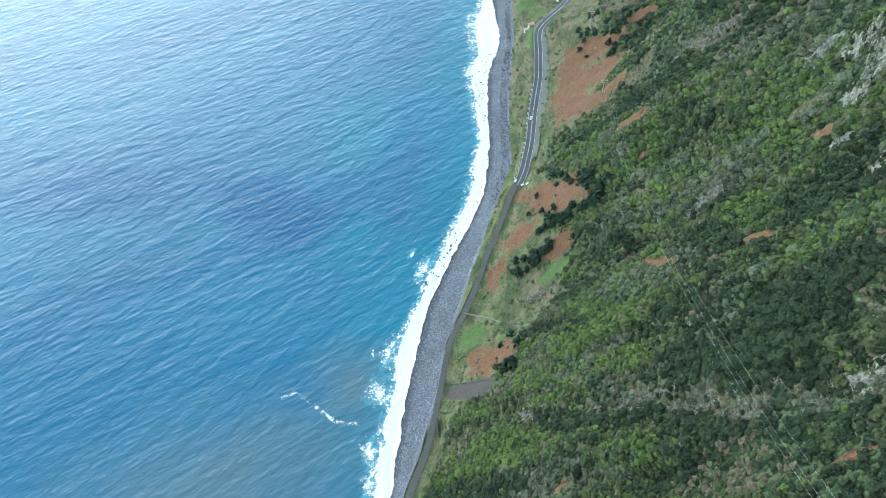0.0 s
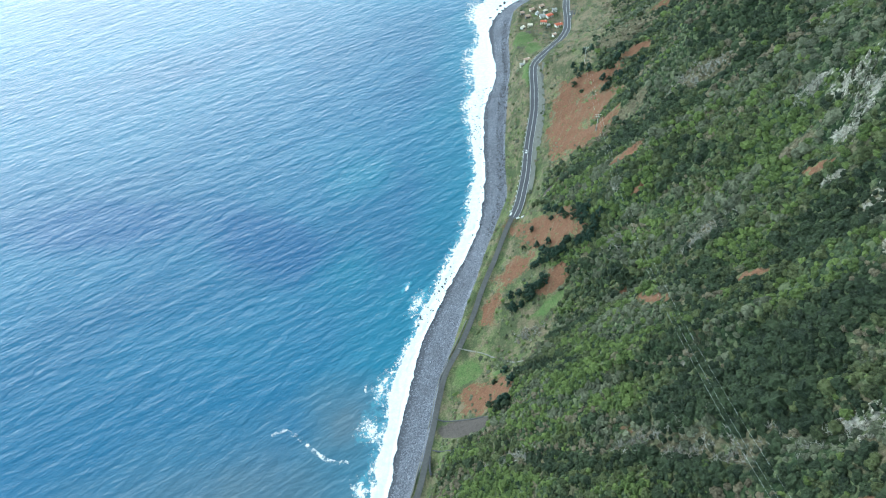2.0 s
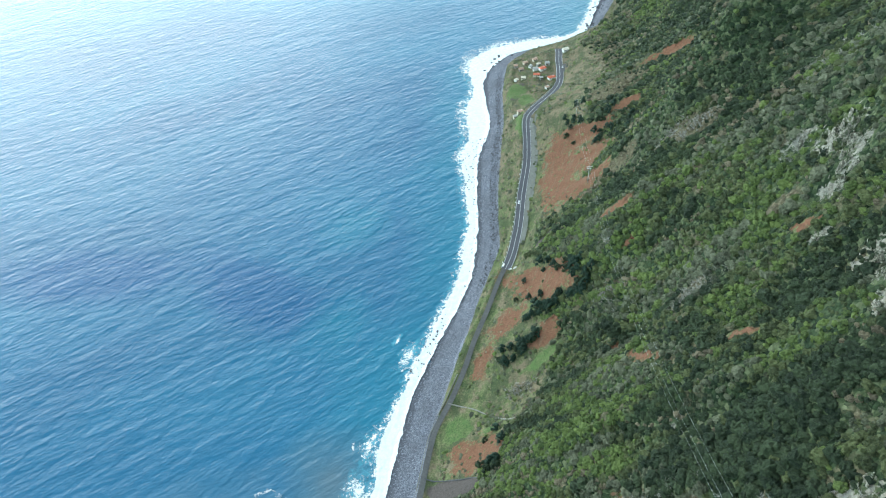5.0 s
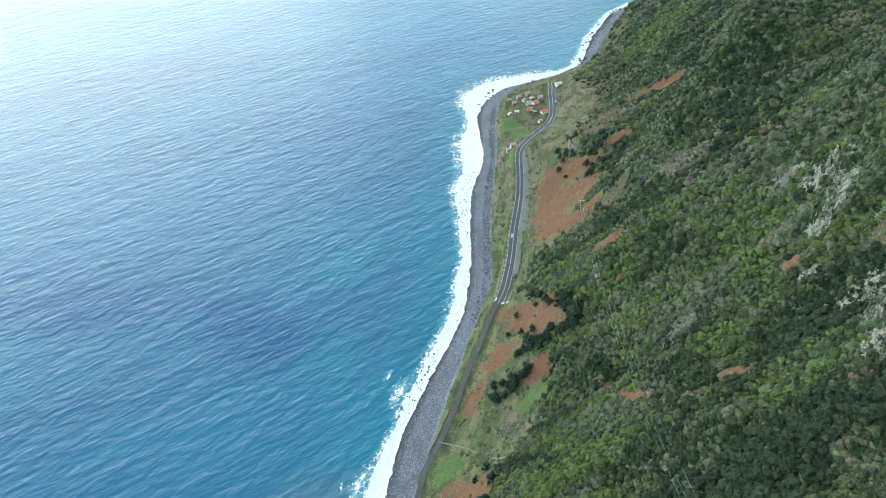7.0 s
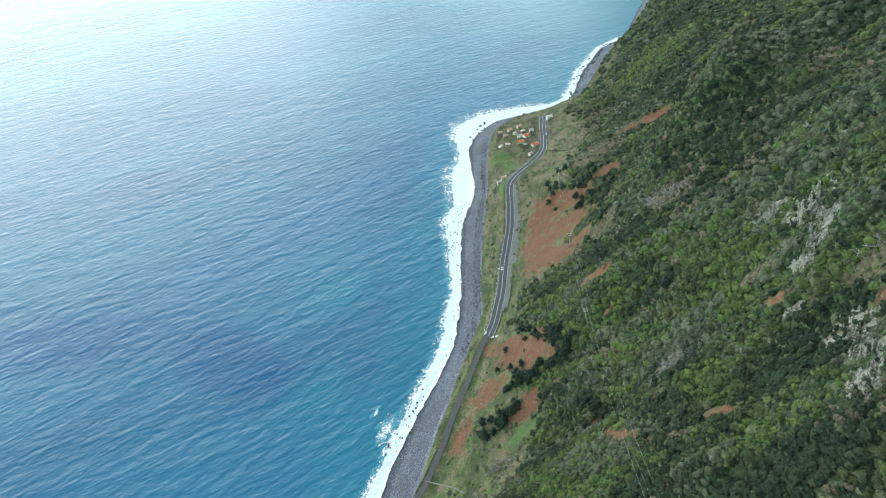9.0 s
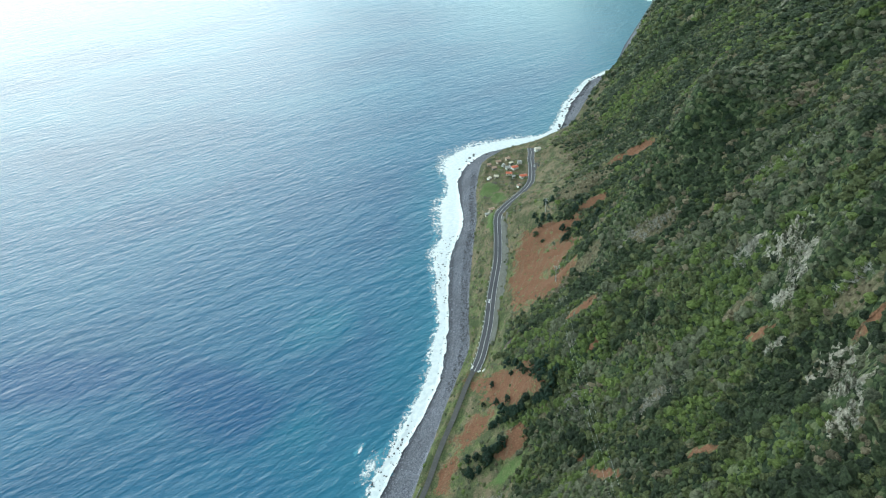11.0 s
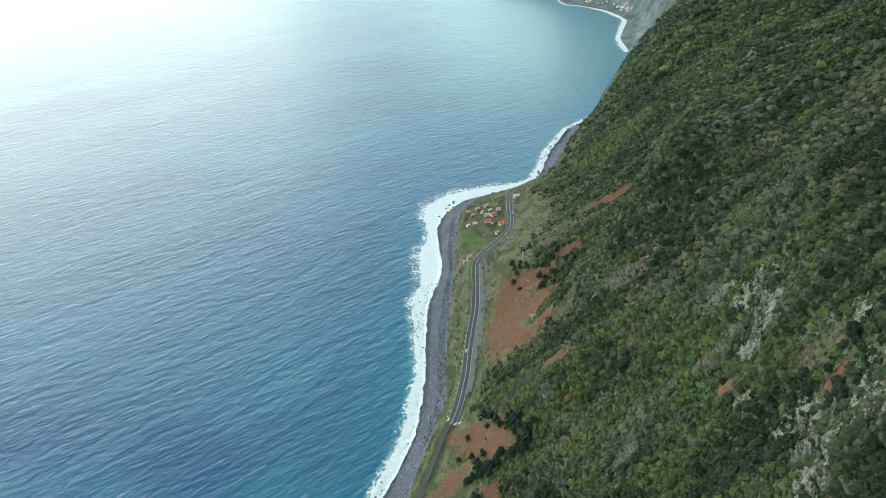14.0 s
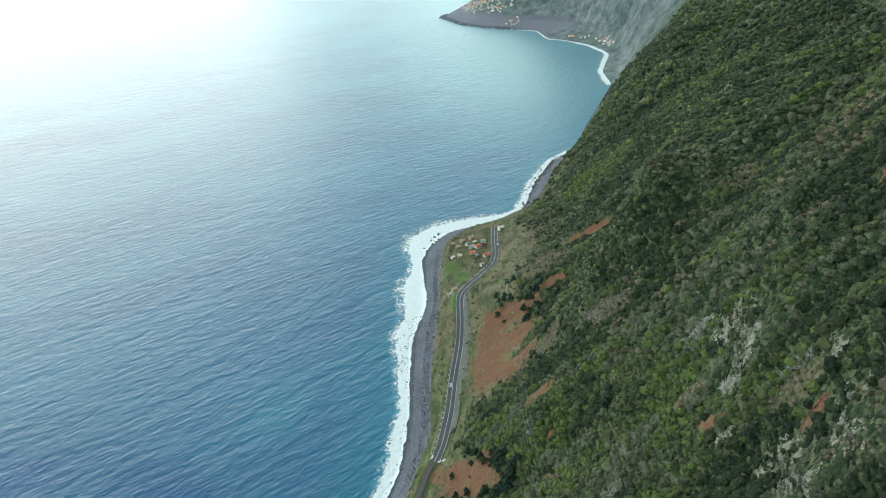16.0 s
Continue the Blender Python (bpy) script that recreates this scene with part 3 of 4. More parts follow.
# the last mark grows towards the far bay, for the haze in its colour
sea = sheet("water", np.stack([wx, wy, 0 * wx], -1).reshape(-1, 3), grid_faces(len(sy), len(so)), WATER, smooth=True, marks=dict(shallow=np.maximum(0.75 * smooth_step(-120, -5, wo), 0.9 * best(TURQUOISE, wx, wy)), dark_sea=best(DARK_SEAS, wx, wy), murk=best(MURK, wx, wy), aerated=np.clip(np.maximum(1.1 * best(SPRAYS, wx, wy, 8), 0.62 - np.abs(wo + 1.05 * near_surf(wy)) / 14) * (wy < 990), 0, 1), bay_haze=smooth_step(800, 1500, wy) * smooth_step(0, 420, wx)))
tagged(sea, "blue ocean water with small wind waves", "sea", kind="structure")


# ---- surf ----
def resample(points, step):
    p = np.asarray(points, float)
    s = np.r_[0, np.cumsum(np.linalg.norm(np.diff(p, axis=0), axis=1))]
    t = np.arange(0, s[-1], step)
    return np.stack([np.interp(t, s, p[:, k]) for k in range(p.shape[1])], -1)


def blur(p, n):
    k = np.hanning(n + 2)[1:-1]
    k /= k.sum()
    pad = np.vstack([np.repeat(p[:1], n // 2, 0), p, np.repeat(p[-1:], n // 2, 0)])
    return np.stack([np.convolve(pad[:, c], k, "valid") for c in range(p.shape[1])], -1)




def surf(name, table, step, width, lumps):
    line = blur(resample(table[:, [1, 0]], step), 7)
    tang = np.gradient(line, axis=0)
    side = blur(np.stack([-tang[:, 1], tang[:, 0]], -1), 9)
    side /= np.linalg.norm(side, axis=1)[:, None]
    u = np.linspace(-0.22, 3.2, 64)
    y = line[:, 1]
    w = width(line) * (0.8 + 0.5 * fbm(y / 23, y * 0 + 3, 3))
    edge_in = 1.2 + 3.2 * (fbm(y / 7, y * 0 + 9, 4) - 0.5)
    px = line[:, None, 0] + side[:, None, 0] * (u[None] * w[:, None] + edge_in[:, None])
    py = line[:, None, 1] + side[:, None, 1] * (u[None] * w[:, None] + edge_in[:, None])
    z = np.maximum(0.12, land(px, py) + 0.1) + lumps * fbm(px / 3, py / 3, 3) * smooth_step(1.3, 0.7, u)[None]
    band = smooth_step(-0.24, -0.05, u) * (1.0 - 0.5 * smooth_step(0.55, 0.85, u) - 0.5 * smooth_step(0.8, 2.0, u))
    foam = np.maximum(band[None] * np.ones_like(px), 0.18 + 0.50 * best(SPRAYS, px, py, 8)) * 0.9 * (u < 3.15)[None]
    ob = sheet(name, np.stack([px, py, z], -1).reshape(-1, 3), grid_faces(len(line), len(u)), FOAM, smooth=True, marks=dict(foam=foam))
    return ob


def near_width(line):
    return near_surf(line[:, 1])


near_line = SHORE[(SHORE[:, 0] >= 40)]
tagged(surf("surf", near_line, 1.5, near_width, 0.9), "white breaking surf along the pebble beach", "surf", kind="structure")
tagged(surf("surf", FAR_SHORE[1:14], 8.0, lambda p: np.where(p[:, 1] < 1800, 12, 6), 0.5), "thin white surf along the distant shore", "surf", kind="structure")


# ---- road ----
def ribbon(name, line, half, lift, material, parent=None, skew=0.0, drop=0.0):
    """A strip along a line of x, y, z, with edges turned down by drop."""
    tang = np.gradient(line[:, :2], axis=0)
    side = np.stack([tang[:, 1], -tang[:, 0]], -1)
    side /= np.linalg.norm(side, axis=1)[:, None]
    cols = [(-half, -drop), (-half, 0), (half, 0), (half, -drop)] if drop else [(-half, 0), (half, 0)]
    v = np.stack([np.stack([line[:, 0] + side[:, 0] * (o + skew), line[:, 1] + side[:, 1] * (o + skew), line[:, 2] + lift + d], -1) for o, d in cols], 1)
    return sheet(name, v.reshape(-1, 3), grid_faces(len(line), len(cols)), material, parent)


road_line = blur(resample(ROAD[:, [1, 0, 2]], 3.0), 9)
new_line = road_line[road_line[:, 1] > 352]
old_line = road_line[road_line[:, 1] < 356]
road = ribbon("road", new_line, 4.1, 0.25, ASPHALT, skew=0.8, drop=1.5)
tagged(road, "dark asphalt coast road with white lane lines", "road", kind="structure")
old_road = ribbon("road", old_line, 1.9, 0.2, OLD_ASPHALT, drop=1.5)
tagged(old_road, "narrow old asphalt coast road above the beach", "road", kind="structure")

# ---- green cover ----
rs = np.random.RandomState(11)


def ico(levels):
    bm = bmesh.new()
    bmesh.ops.create_icosphere(bm, subdivisions=levels, radius=1.0)
    v = np.array([p.co[:] for p in bm.verts])
    f = np.array([[q.index for q in k.verts] for k in bm.faces])
    bm.free()
    return v, f


ICO_V, ICO_F = ico(1)
BALLS = {2: ico(2), 3: ico(3)}
def clump(fine, leaves, r):
    """A crown of unit size: a lumpy dome of foliage, with loose sprays standing out of it. fine: 1 to 3."""
    v, f = (ICO_V, ICO_F) if fine == 1 else BALLS[fine]
    way = r.normal(size=(5 + 4 * fine, 3))
    way[:, 2] = np.abs(way[:, 2]) * 0.8
    way /= np.linalg.norm(way, axis=1)[:, None]
    reach = 0.7 + 0.5 * r.rand(len(way))
    lump = np.exp(-np.maximum(0, 1 - v @ way.T) / (0.05 + 0.10 * r.rand(len(way)))) * reach
    size = 0.52 + 0.40 * lump.max(1) + (0.34 if fine == 3 else 0.42) * r.rand(len(v))
    dome = v * size[:, None] * np.array([1, 1, 0.85]) + np.array([0, 0, 0.15])
    f = f[(v[f].mean(1)[:, 2] > -0.4)] if fine > 1 else f
    vs, fs, n = [dome], [f], len(dome)
    for k in range(leaves):
        d = way[k % len(way)] + 0.35 * r.normal(size=3)
        d[2] = abs(d[2])
        d /= np.linalg.norm(d)
        c = d * (0.86 + 0.24 * r.rand()) * np.array([1, 1, 0.85]) + np.array([0, 0, 0.15])
        vs.append(c + r.normal(size=(3, 3)) * (0.10 if fine == 3 else 0.14))
        fs.append(np.array([[0, 1, 2]]) + n)
        n += 3
    return np.vstack(vs), np.vstack(fs)


def cover(name, places, sizes, heights, fine, leaves, material, seed):
    """Many crowns joined in one mesh."""
    r = np.random.RandomState(seed)
    kinds = [clump(fine, leaves, r) for _ in range(9)]
    pick = r.randint(0, 9, len(places))
    V, F, n = [], [], 0
    for k, (v, f) in enumerate(kinds):
        p = places[pick == k]
        if not len(p):
            continue
        a = r.rand(len(p)) * math.tau
        s, h = sizes[pick == k], heights[pick == k]
        c, si = np.cos(a)[:, None], np.sin(a)[:, None]
        x = (v[None, :, 0] * c - v[None, :, 1] * si) * s[:, None] + p[:, 0:1]
        y = (v[None, :, 0] * si + v[None, :, 1] * c) * s[:, None] + p[:, 1:2]
        z = v[None, :, 2] * h[:, None] + p[:, 2:3]
        V.append(np.stack([x, y, z], -1).reshape(-1, 3))
        F.append((f[None] + (np.arange(len(p)) * len(v))[:, None, None]).reshape(-1, 3) + n)
        n += len(p) * len(v)
    return sheet(name, np.vstack(V), np.vstack(F), material)


def scatter(x0, x1, y0, y1, step):
    """Jittered places over the stretch y0..y1, from the shore line + x0 to + x1."""
    y = np.arange(y0, y1, step)
    o = np.arange(x0, x1, step)
    Y, O = np.meshgrid(y, o, indexing="ij")
    Y = Y + (rs.rand(*Y.shape) - 0.5) * step * 1.1
    X = along(COAST, Y, 1) + O + (rs.rand(*Y.shape) - 0.5) * step * 1.1
    return X.ravel(), Y.ravel()


SPECIES = [("laurel_scrub", LAUREL, "dark green laurel scrub covering the steep slope"), ("heath_scrub", HEATH, "mid-green tree heath scrub covering the slope"),
           ("bright_scrub", BRIGHT, "bright yellow-green shrubs on the hillside"), ("grey_scrub", GREYISH, "grey-green bushes on the hillside"), ("dry_scrub", DRY, "dry brown brushwood among the green scrub")]


def grow(y0, y1, x0, x1, step, size, fine, leaves, seed, brush=False):
    """Crowns over a stretch of the slope; brush: low growth between them, that also strays over grass and fern."""
    X, Y = scatter(x0, x1, y0, y1, step)
    Z = land(X, Y)
    zn = zones(X, Y, Z)
    road_off = X - along(ROAD, Y, 1)
    gap = fbm(X / 16 + 70, Y / 16, 3)
    dens = zn["wood"] * (1 - 0.97 * smooth_step(0.42, 0.75, zn["rock"] + 0.8 * (fbm(X / 6, Y / 6, 2) - 0.5)))
    bare = smooth_step(0.30, 0.60, zn["glade"] + 0.5 * (fbm(X / 9 + 33, Y / 9, 3) - 0.5))
    if brush:
        keep = (rs.rand(len(X)) < dens * (1 - 0.25 * bare)) & (np.abs(road_off) > 9) & (Z > 12)
        meadow = smooth_step(0.40, 0.56, fbm(X / 12 + 90, Y / 12, 3)) * np.where(zn["fern"] > 0.5, 0.12, 0.75)
        keep |= (rs.rand(len(X)) < meadow) & (Z > 6) & (zn["lawn"] < 0.3) & (zn["beach"] < 0.1) & (zn["soil"] < 0.45) & (np.abs(road_off) > 8) & (Y < 760)
        keep |= (rs.rand(len(X)) < 0.45) & (road_off < -6) & (zn["beach"] < 0.25) & (zn["lawn"] < 0.3) & (Y < 640) & (Z > 4)
    else:
        keep = (rs.rand(len(X)) < dens * np.where(gap < 0.36, 0.55, 1) * (1 - 0.85 * bare)) & (np.abs(road_off) > 9) & (Z > 14)
    X, Y, Z, wood = X[keep], Y[keep], Z[keep], zn["wood"][keep]
    dark, bright, grey = (np.clip(1.6 * best(o, X, Y, 14), 0, 1) for o in (DARK_WOODS_AND_SHADE, BRIGHT_AND_LIT_WOODS, GREY_WOODS))
    ridge = 0.22 - np.abs(streak(X, Y, 90, 24, 17) - 0.5) * 2
    # ridges go lighter, gullies darker: light as well as growth, through leaf colour
    tone = 0.50 + 0.9 * (fbm(X / 34 + 11, Y / 34, 3) - 0.5) + 0.75 * (streak(X, Y, 42, 10, 5) - 0.5) + 0.6 * ridge + 0.22 * (rs.rand(len(X)) - 0.5) + 0.30 * (rs.rand(len(X)) < 0.06)
    # slope past the ridge: its shade and dark growth, both through leaf colour
    tone = tone + (0.32 + 0.10 * (Y < 200)) * bright - 0.24 * dark - 0.13 * smooth_step(400, 500, Y) + 0.05 * smooth_step(600, 800, Y) - 0.12 * smooth_step(185, 215, X) * (Y < 300) + 0.05 * smooth_step(120, 60, Z)
    kind = np.where(tone < 0.45, 0, np.where(tone < 0.63, 1, 2))
    kind = np.where((streak(X, Y, 40, 16, 33) + 0.26 * grey - 0.10 * bright - 0.12 * dark - 0.10 * smooth_step(380, 460, Y) > 0.60) & (rs.rand(len(X)) < 0.75), 3, kind)
    brown = streak(X, Y, 34, 14, 71) - 0.15 * bright - 0.12 * dark - 0.12 * smooth_step(380, 460, Y) * (Z > 90) + 0.35 * np.clip(1.5 * best(GLADES, X, Y, 16), -0.1, 0.6)
    kind = np.where((brown > 0.64) & (rs.rand(len(X)) < 0.7), 4, kind)
    low = np.zeros(len(X))
    if brush:
        low = smooth_step(0.5, 0.2, wood)
        pick = rs.rand(len(X))
        kind = np.where(low > 0.5, np.where(pick < 0.40, 3, np.where(pick < 0.65, 4, np.where(pick < 0.85, 2, 1))), kind)
    spread = 0.60 + 0.55 * fbm(X / 20 + 40, Y / 20, 2) + 0.8 * rs.rand(len(X)) ** 5
    s = np.array([1.12, 1.0, 0.92, 0.95, 0.75])[kind] * size * spread * (1 + 0.12 * dark * (Y < 360)) * (1 + 0.25 * low)
    h = s * (0.75 + 0.55 * rs.rand(len(X))) * (1 - 0.45 * low)
    for k, (name, material, label) in enumerate(SPECIES):
        m = kind == k
        if m.any():
            ob = cover(name, np.stack([X, Y, Z - 0.2 * s], -1)[m], s[m], h[m], fine, leaves, material, seed + k)
            tagged(ob, label, "scrub", kind="stuff")


grow(35, 190, 8, 300, 2.8, 2.0, 3, 18, 100)
grow(35, 190, 8, 280, 2.3, 1.2, 2, 6, 120, True)
grow(190, 360, 12, 310, 3.2, 2.3, 3, 14, 150)
grow(190, 360, 8, 290, 2.7, 1.4, 1, 8, 170, True)
grow(360, 720, 12, 420, 3.6, 2.3, 2, 12, 200)
grow(360, 760, 8, 300, 3.6, 1.5, 1, 5, 220, True)
grow(-70, 35, 15, 330, 4.8, 3.6, 2, 8, 400)
grow(720, 1180, 10, 420, 5.0, 3.2, 2, 6, 300)


# ---- things ----
def gz(x, y):
    return float(land(np.array([x]), np.array([y]))[0])


def empty(name, m, label, category, group=""):
    ob = new(name)
    ob.matrix_world = m
    return tagged(ob, label, category, group)


def lines_on_road():
    """Painted lines lie on the asphalt, 1 cm proud."""
    for skew, half in ((-2.95, 0.11), (4.5, 0.11), (0.8, 0.13)):
        ribbon("lane_line", new_line, half, 0.262, ROAD_PAINT, road, skew)


lines_on_road()
GRAVEL = plain("pale_gravel", (0.205, 0.200, 0.175), 0.95, 0.35, 0.5)
verge = new_line[(new_line[:, 1] > 380) & (new_line[:, 1] < 545)]
tagged(ribbon("pavement", verge, 1.9, 0.2, GRAVEL, None, 6.9, 1.5), "pale gravel shoulder beside the coast road", "road shoulder", kind="structure")
track = new_line[(new_line[:, 1] > 425) & (new_line[:, 1] < 548)].copy()
track[:, 0] += 10.5
track[:, 2] = land(track[:, 0], track[:, 1])
track = blur(track, 7)
tagged(ribbon("road", track, 1.5, 0.35, GRAVEL, None, 0, 2.0), "pale gravel track on the inland side of the road", "track", kind="structure")
layby = np.array([(176.0, y, 25.2) for y in np.arange(640, 660, 3.0)])
tagged(ribbon("road", layby, 5.0, 0.1, OLD_ASPHALT, None, 2.0, 2.0), "asphalt lay-by beside the hamlet", "lay-by", kind="structure")


def wall_run(name, points, thick, height, material, label, category, sink=1.5):
    """A low wall that follows the ground along a line of x, y."""
    p = blur(resample(points, 2.0), 5)
    z = land(p[:, 0], p[:, 1])
    z = np.convolve(np.r_[z[:2], z, z[-2:]], np.ones(5) / 5, "valid")
    t = np.gradient(p, axis=0)
    n = np.stack([-t[:, 1], t[:, 0]], -1)
    n /= np.linalg.norm(n, axis=1)[:, None]
    prof = [(-thick / 2, -sink), (-thick / 2, height - 0.06), (-thick / 2 + 0.06, height), (thick / 2 - 0.06, height), (thick / 2, height - 0.06), (thick / 2, -sink)]
    v = np.stack([np.stack([p[:, 0] + n[:, 0] * o, p[:, 1] + n[:, 1] * o, z + h], -1) for o, h in prof], 1)
    return tagged(sheet(name, v.reshape(-1, 3), grid_faces(len(p), len(prof)), material), label, category)


shore_road = [(x - 3.9, y) for y, x, z in ROAD[:9]]
wall_run("sea_wall", shore_road, 0.6, 0.6, OLD_STONE, "low grey concrete sea wall along the old road", "wall")
wall_run("retaining_wall", [(10, 234), (18, 231), (30, 223), (40, 213), (48, 205), (58, 198)], 0.9, 0.25, OLD_STONE, "pale concrete channel wall running up the hillside", "wall")
wall_run("terrace_wall", [(-9, 182), (6, 175), (20, 168), (31, 159)], 0.6, 0.4, BOULDER, "dark dry-stone terrace wall at a field edge", "wall")
wall_run("terrace_wall", [(-12, 161), (4, 153), (19, 148)], 0.6, 0.4, BOULDER, "dark dry-stone terrace wall at a field edge", "wall")
wall_run("terrace_wall", [(-13, 157), (-14, 147), (-12, 142)], 1.2, 2.2, BOULDER, "dark stone retaining wall above the old road", "wall")

# white guard stones along the seaward edge
bm = bmesh.new()
vs = box(bm, -0.45, -0.28, 0, 0.45, 0.28, 0.95)
bmesh.ops.bevel(bm, geom=bm.edges[:], offset=0.08, segments=1, affect="EDGES")
stone = part("guard_stone", bm, WHITE)
tagged(stone, "white painted concrete guard stone beside the road", "guard stone", "guard stones along the road")
rail = blur(new_line, 5)
tang = np.gradient(rail[:, :2], axis=0)
first = True
for k in range(2, len(rail) - 1, 2):
    if rail[k, 1] > 470:
        break
    d = tang[k] / np.linalg.norm(tang[k])
    x, y = rail[k, 0] - d[1] * 4.0, rail[k, 1] + d[0] * 4.0
    m = pose(x, y, min(gz(x, y), rail[k, 2]) - 0.25, 0, 0, math.degrees(math.atan2(d[1], d[0])))
    if first:
        stone.matrix_world = m
        first = False
    else:
        copy_thing(stone, m)

# guard rail further on
railing = empty("guard_rail", pose(0, 0, 0), "galvanised steel guard rail along the outer bend", "guard rail")
far_rail = rail[(rail[:, 1] > 472) & (rail[:, 1] < 600)]
tg = np.gradient(far_rail[:, :2], axis=0)
tg /= np.linalg.norm(tg, axis=1)[:, None]
edge_line = np.stack([far_rail[:, 0] - tg[:, 1] * 3.9, far_rail[:, 1] + tg[:, 0] * 3.9, far_rail[:, 2]], -1)
prof = [(0.0, 0.45), (0.06, 0.52), (0.0, 0.60), (0.06, 0.68), (0.0, 0.76)]
v = np.stack([np.stack([edge_line[:, 0] + tg[:, 1] * o, edge_line[:, 1] - tg[:, 0] * o, edge_line[:, 2] + 0.25 + h], -1) for o, h in prof], 1)
sheet("beam", v.reshape(-1, 3), grid_faces(len(edge_line), len(prof)), STEEL, railing)
for k in range(0, len(edge_line), 2):
    bm = bmesh.new()
    box(bm, -0.06, -0.05, -1.2, 0.06, 0.05, 0.95)
    p = part("post", bm, STEEL, railing)
    p.location = edge_line[k]

# blocks where the old road is closed
for x, y, turn, label in ((71, 352, 20, "white concrete block closing the old road"), (74.5, 349.5, 35, "white concrete block closing the old road"), (66, 357, 60, "pale concrete slab lying beside the road")):
    bm = bmesh.new()
    box(bm, -1.5, -0.6, 0, 1.5, 0.6, 1.1)
    bmesh.ops.bevel(bm, geom=bm.edges[:], offset=0.15, segments=2, affect="EDGES")
    ob = part("concrete_block", bm, WHITE)
    ob.matrix_world = pose(x, y, gz(x, y) - 0.1, 0, 0, turn)
    tagged(ob, label, "concrete block", "blocks closing the road")


def make_car(m, paint, label):
    car = empty("car", m, label, "car", "parked cars")
    bm = bmesh.new()
    prof = [(-2.05, 0.35), (-2.1, 0.75), (-1.95, 0.95), (-1.0, 1.02), (-0.35, 1.45), (1.1, 1.48), (1.85, 1.0), (2.05, 0.85), (2.08, 0.4)]
    sides = [[bm.verts.new((x, s * (0.86 if z < 1.1 else 0.68), z)) for x, z in prof] for s in (-1, 1)]
    for k in range(len(prof)):
        q = (k + 1) % len(prof)
        bm.faces.new((sides[0][k], sides[0][q], sides[1][q], sides[1][k]))
    bm.faces.new(sides[0][::-1])
    bm.faces.new(sides[1])
    bmesh.ops.recalc_face_normals(bm, faces=bm.faces[:])
    part("body", bm, paint, car)
    for x0, x1, w in ((-0.98, -0.40, 0.70), (1.18, 1.78, 0.66)):
        bm = bmesh.new()
        z0, z1 = (1.05, 1.44) if x0 < 0 else (1.45, 1.06)
        q = [bm.verts.new(c) for c in ((x0, -w, z0 + 0.02), (x1, -w, z1 + 0.02), (x1, w, z1 + 0.02), (x0, w, z0 + 0.02))]
        bm.faces.new(q)
        part("windscreen" if x0 < 0 else "rear_window", bm, DARK, car)
    for sx in (-1.3, 1.3):
        for sy in (-0.8, 0.8):
            bm = bmesh.new()
            bmesh.ops.create_cone(bm, cap_ends=True, segments=12, radius1=0.33, radius2=0.33, depth=0.2)
            w = part("wheel", bm, DARK, car)
            w.matrix_local = pose(sx, sy, 0.33, 90, 0, 0)
    return car


CAR_WHITE = plain("white_car_paint", (0.80, 0.80, 0.80), 0.25, 0.04, 0.5)
CAR_DARK = plain("dark_car_paint", (0.06, 0.07, 0.09), 0.25, 0.1, 0.5)
make_car(pose(89.5, 427, 19.5, 0, -4, 74), CAR_WHITE, "white hatchback parked on the seaward lane")
make_car(pose(174, 650, 25.35, 0, 0, 80), CAR_WHITE, "white hatchback parked in the lay-by")
make_car(pose(179, 648, 25.35, 0, 0, 95), CAR_DARK, "dark hatchback parked in the lay-by")


def make_house(m, w, d, h, wall, roof, label, hip=0.0, far=False):
    """w by d metres, h to the eaves, ridge along x; hip: how far the ridge ends are drawn in."""
    house = empty("house", m, label, "house", "houses of the far village" if far else "houses of the hamlet")
    bm = bmesh.new()
    box(bm, -w / 2, -d / 2, -2.5, w / 2, d / 2, h)
    part("wall", bm, wall, house)
    bm = bmesh.new()
    e, rise = 0.35, d * 0.26
    a = [bm.verts.new(c) for c in ((-w / 2 - e, -d / 2 - e, h), (w / 2 + e, -d / 2 - e, h), (w / 2 + e, d / 2 + e, h), (-w / 2 - e, d / 2 + e, h))]
    u = [bm.verts.new(c.co + Vector((0, 0, 0.18))) for c in a]
    r = [bm.verts.new((-w / 2 - e + hip, 0, h + rise)), bm.verts.new((w / 2 + e - hip, 0, h + rise))]
    bm.faces.new(a[::-1])
    for k in range(4):
        bm.faces.new((a[k], a[(k + 1) % 4], u[(k + 1) % 4], u[k]))
    bm.faces.new((u[0], u[1], r[1], r[0]))
    bm.faces.new((u[2], u[3], r[0], r[1]))
    bm.faces.new((u[1], u[2], r[1]))
    bm.faces.new((u[3], u[0], r[0]))
    part("roof", bm, roof, house)
    if not far:
        for side in (-1, 1):
            for x in (-w * 0.28, w * 0.28):
                bm = bmesh.new()
                box(bm, x - 0.55, side * (d / 2 + 0.03) - 0.05, 1.0, x + 0.55, side * (d / 2 + 0.03) + 0.05, 2.2)
                part("window", bm, DARK, house)
        bm = bmesh.new()
        box(bm, -0.5, -d / 2 - 0.08, 0, 0.5, -d / 2 + 0.02, 2.1)
        part("door", bm, BARK, house)
        bm = bmesh.new()
        box(bm, w * 0.2, -0.35, h + rise * 0.4, w * 0.2 + 0.6, 0.35, h + rise + 0.7)
        part("chimney", bm, wall, house)
    return house


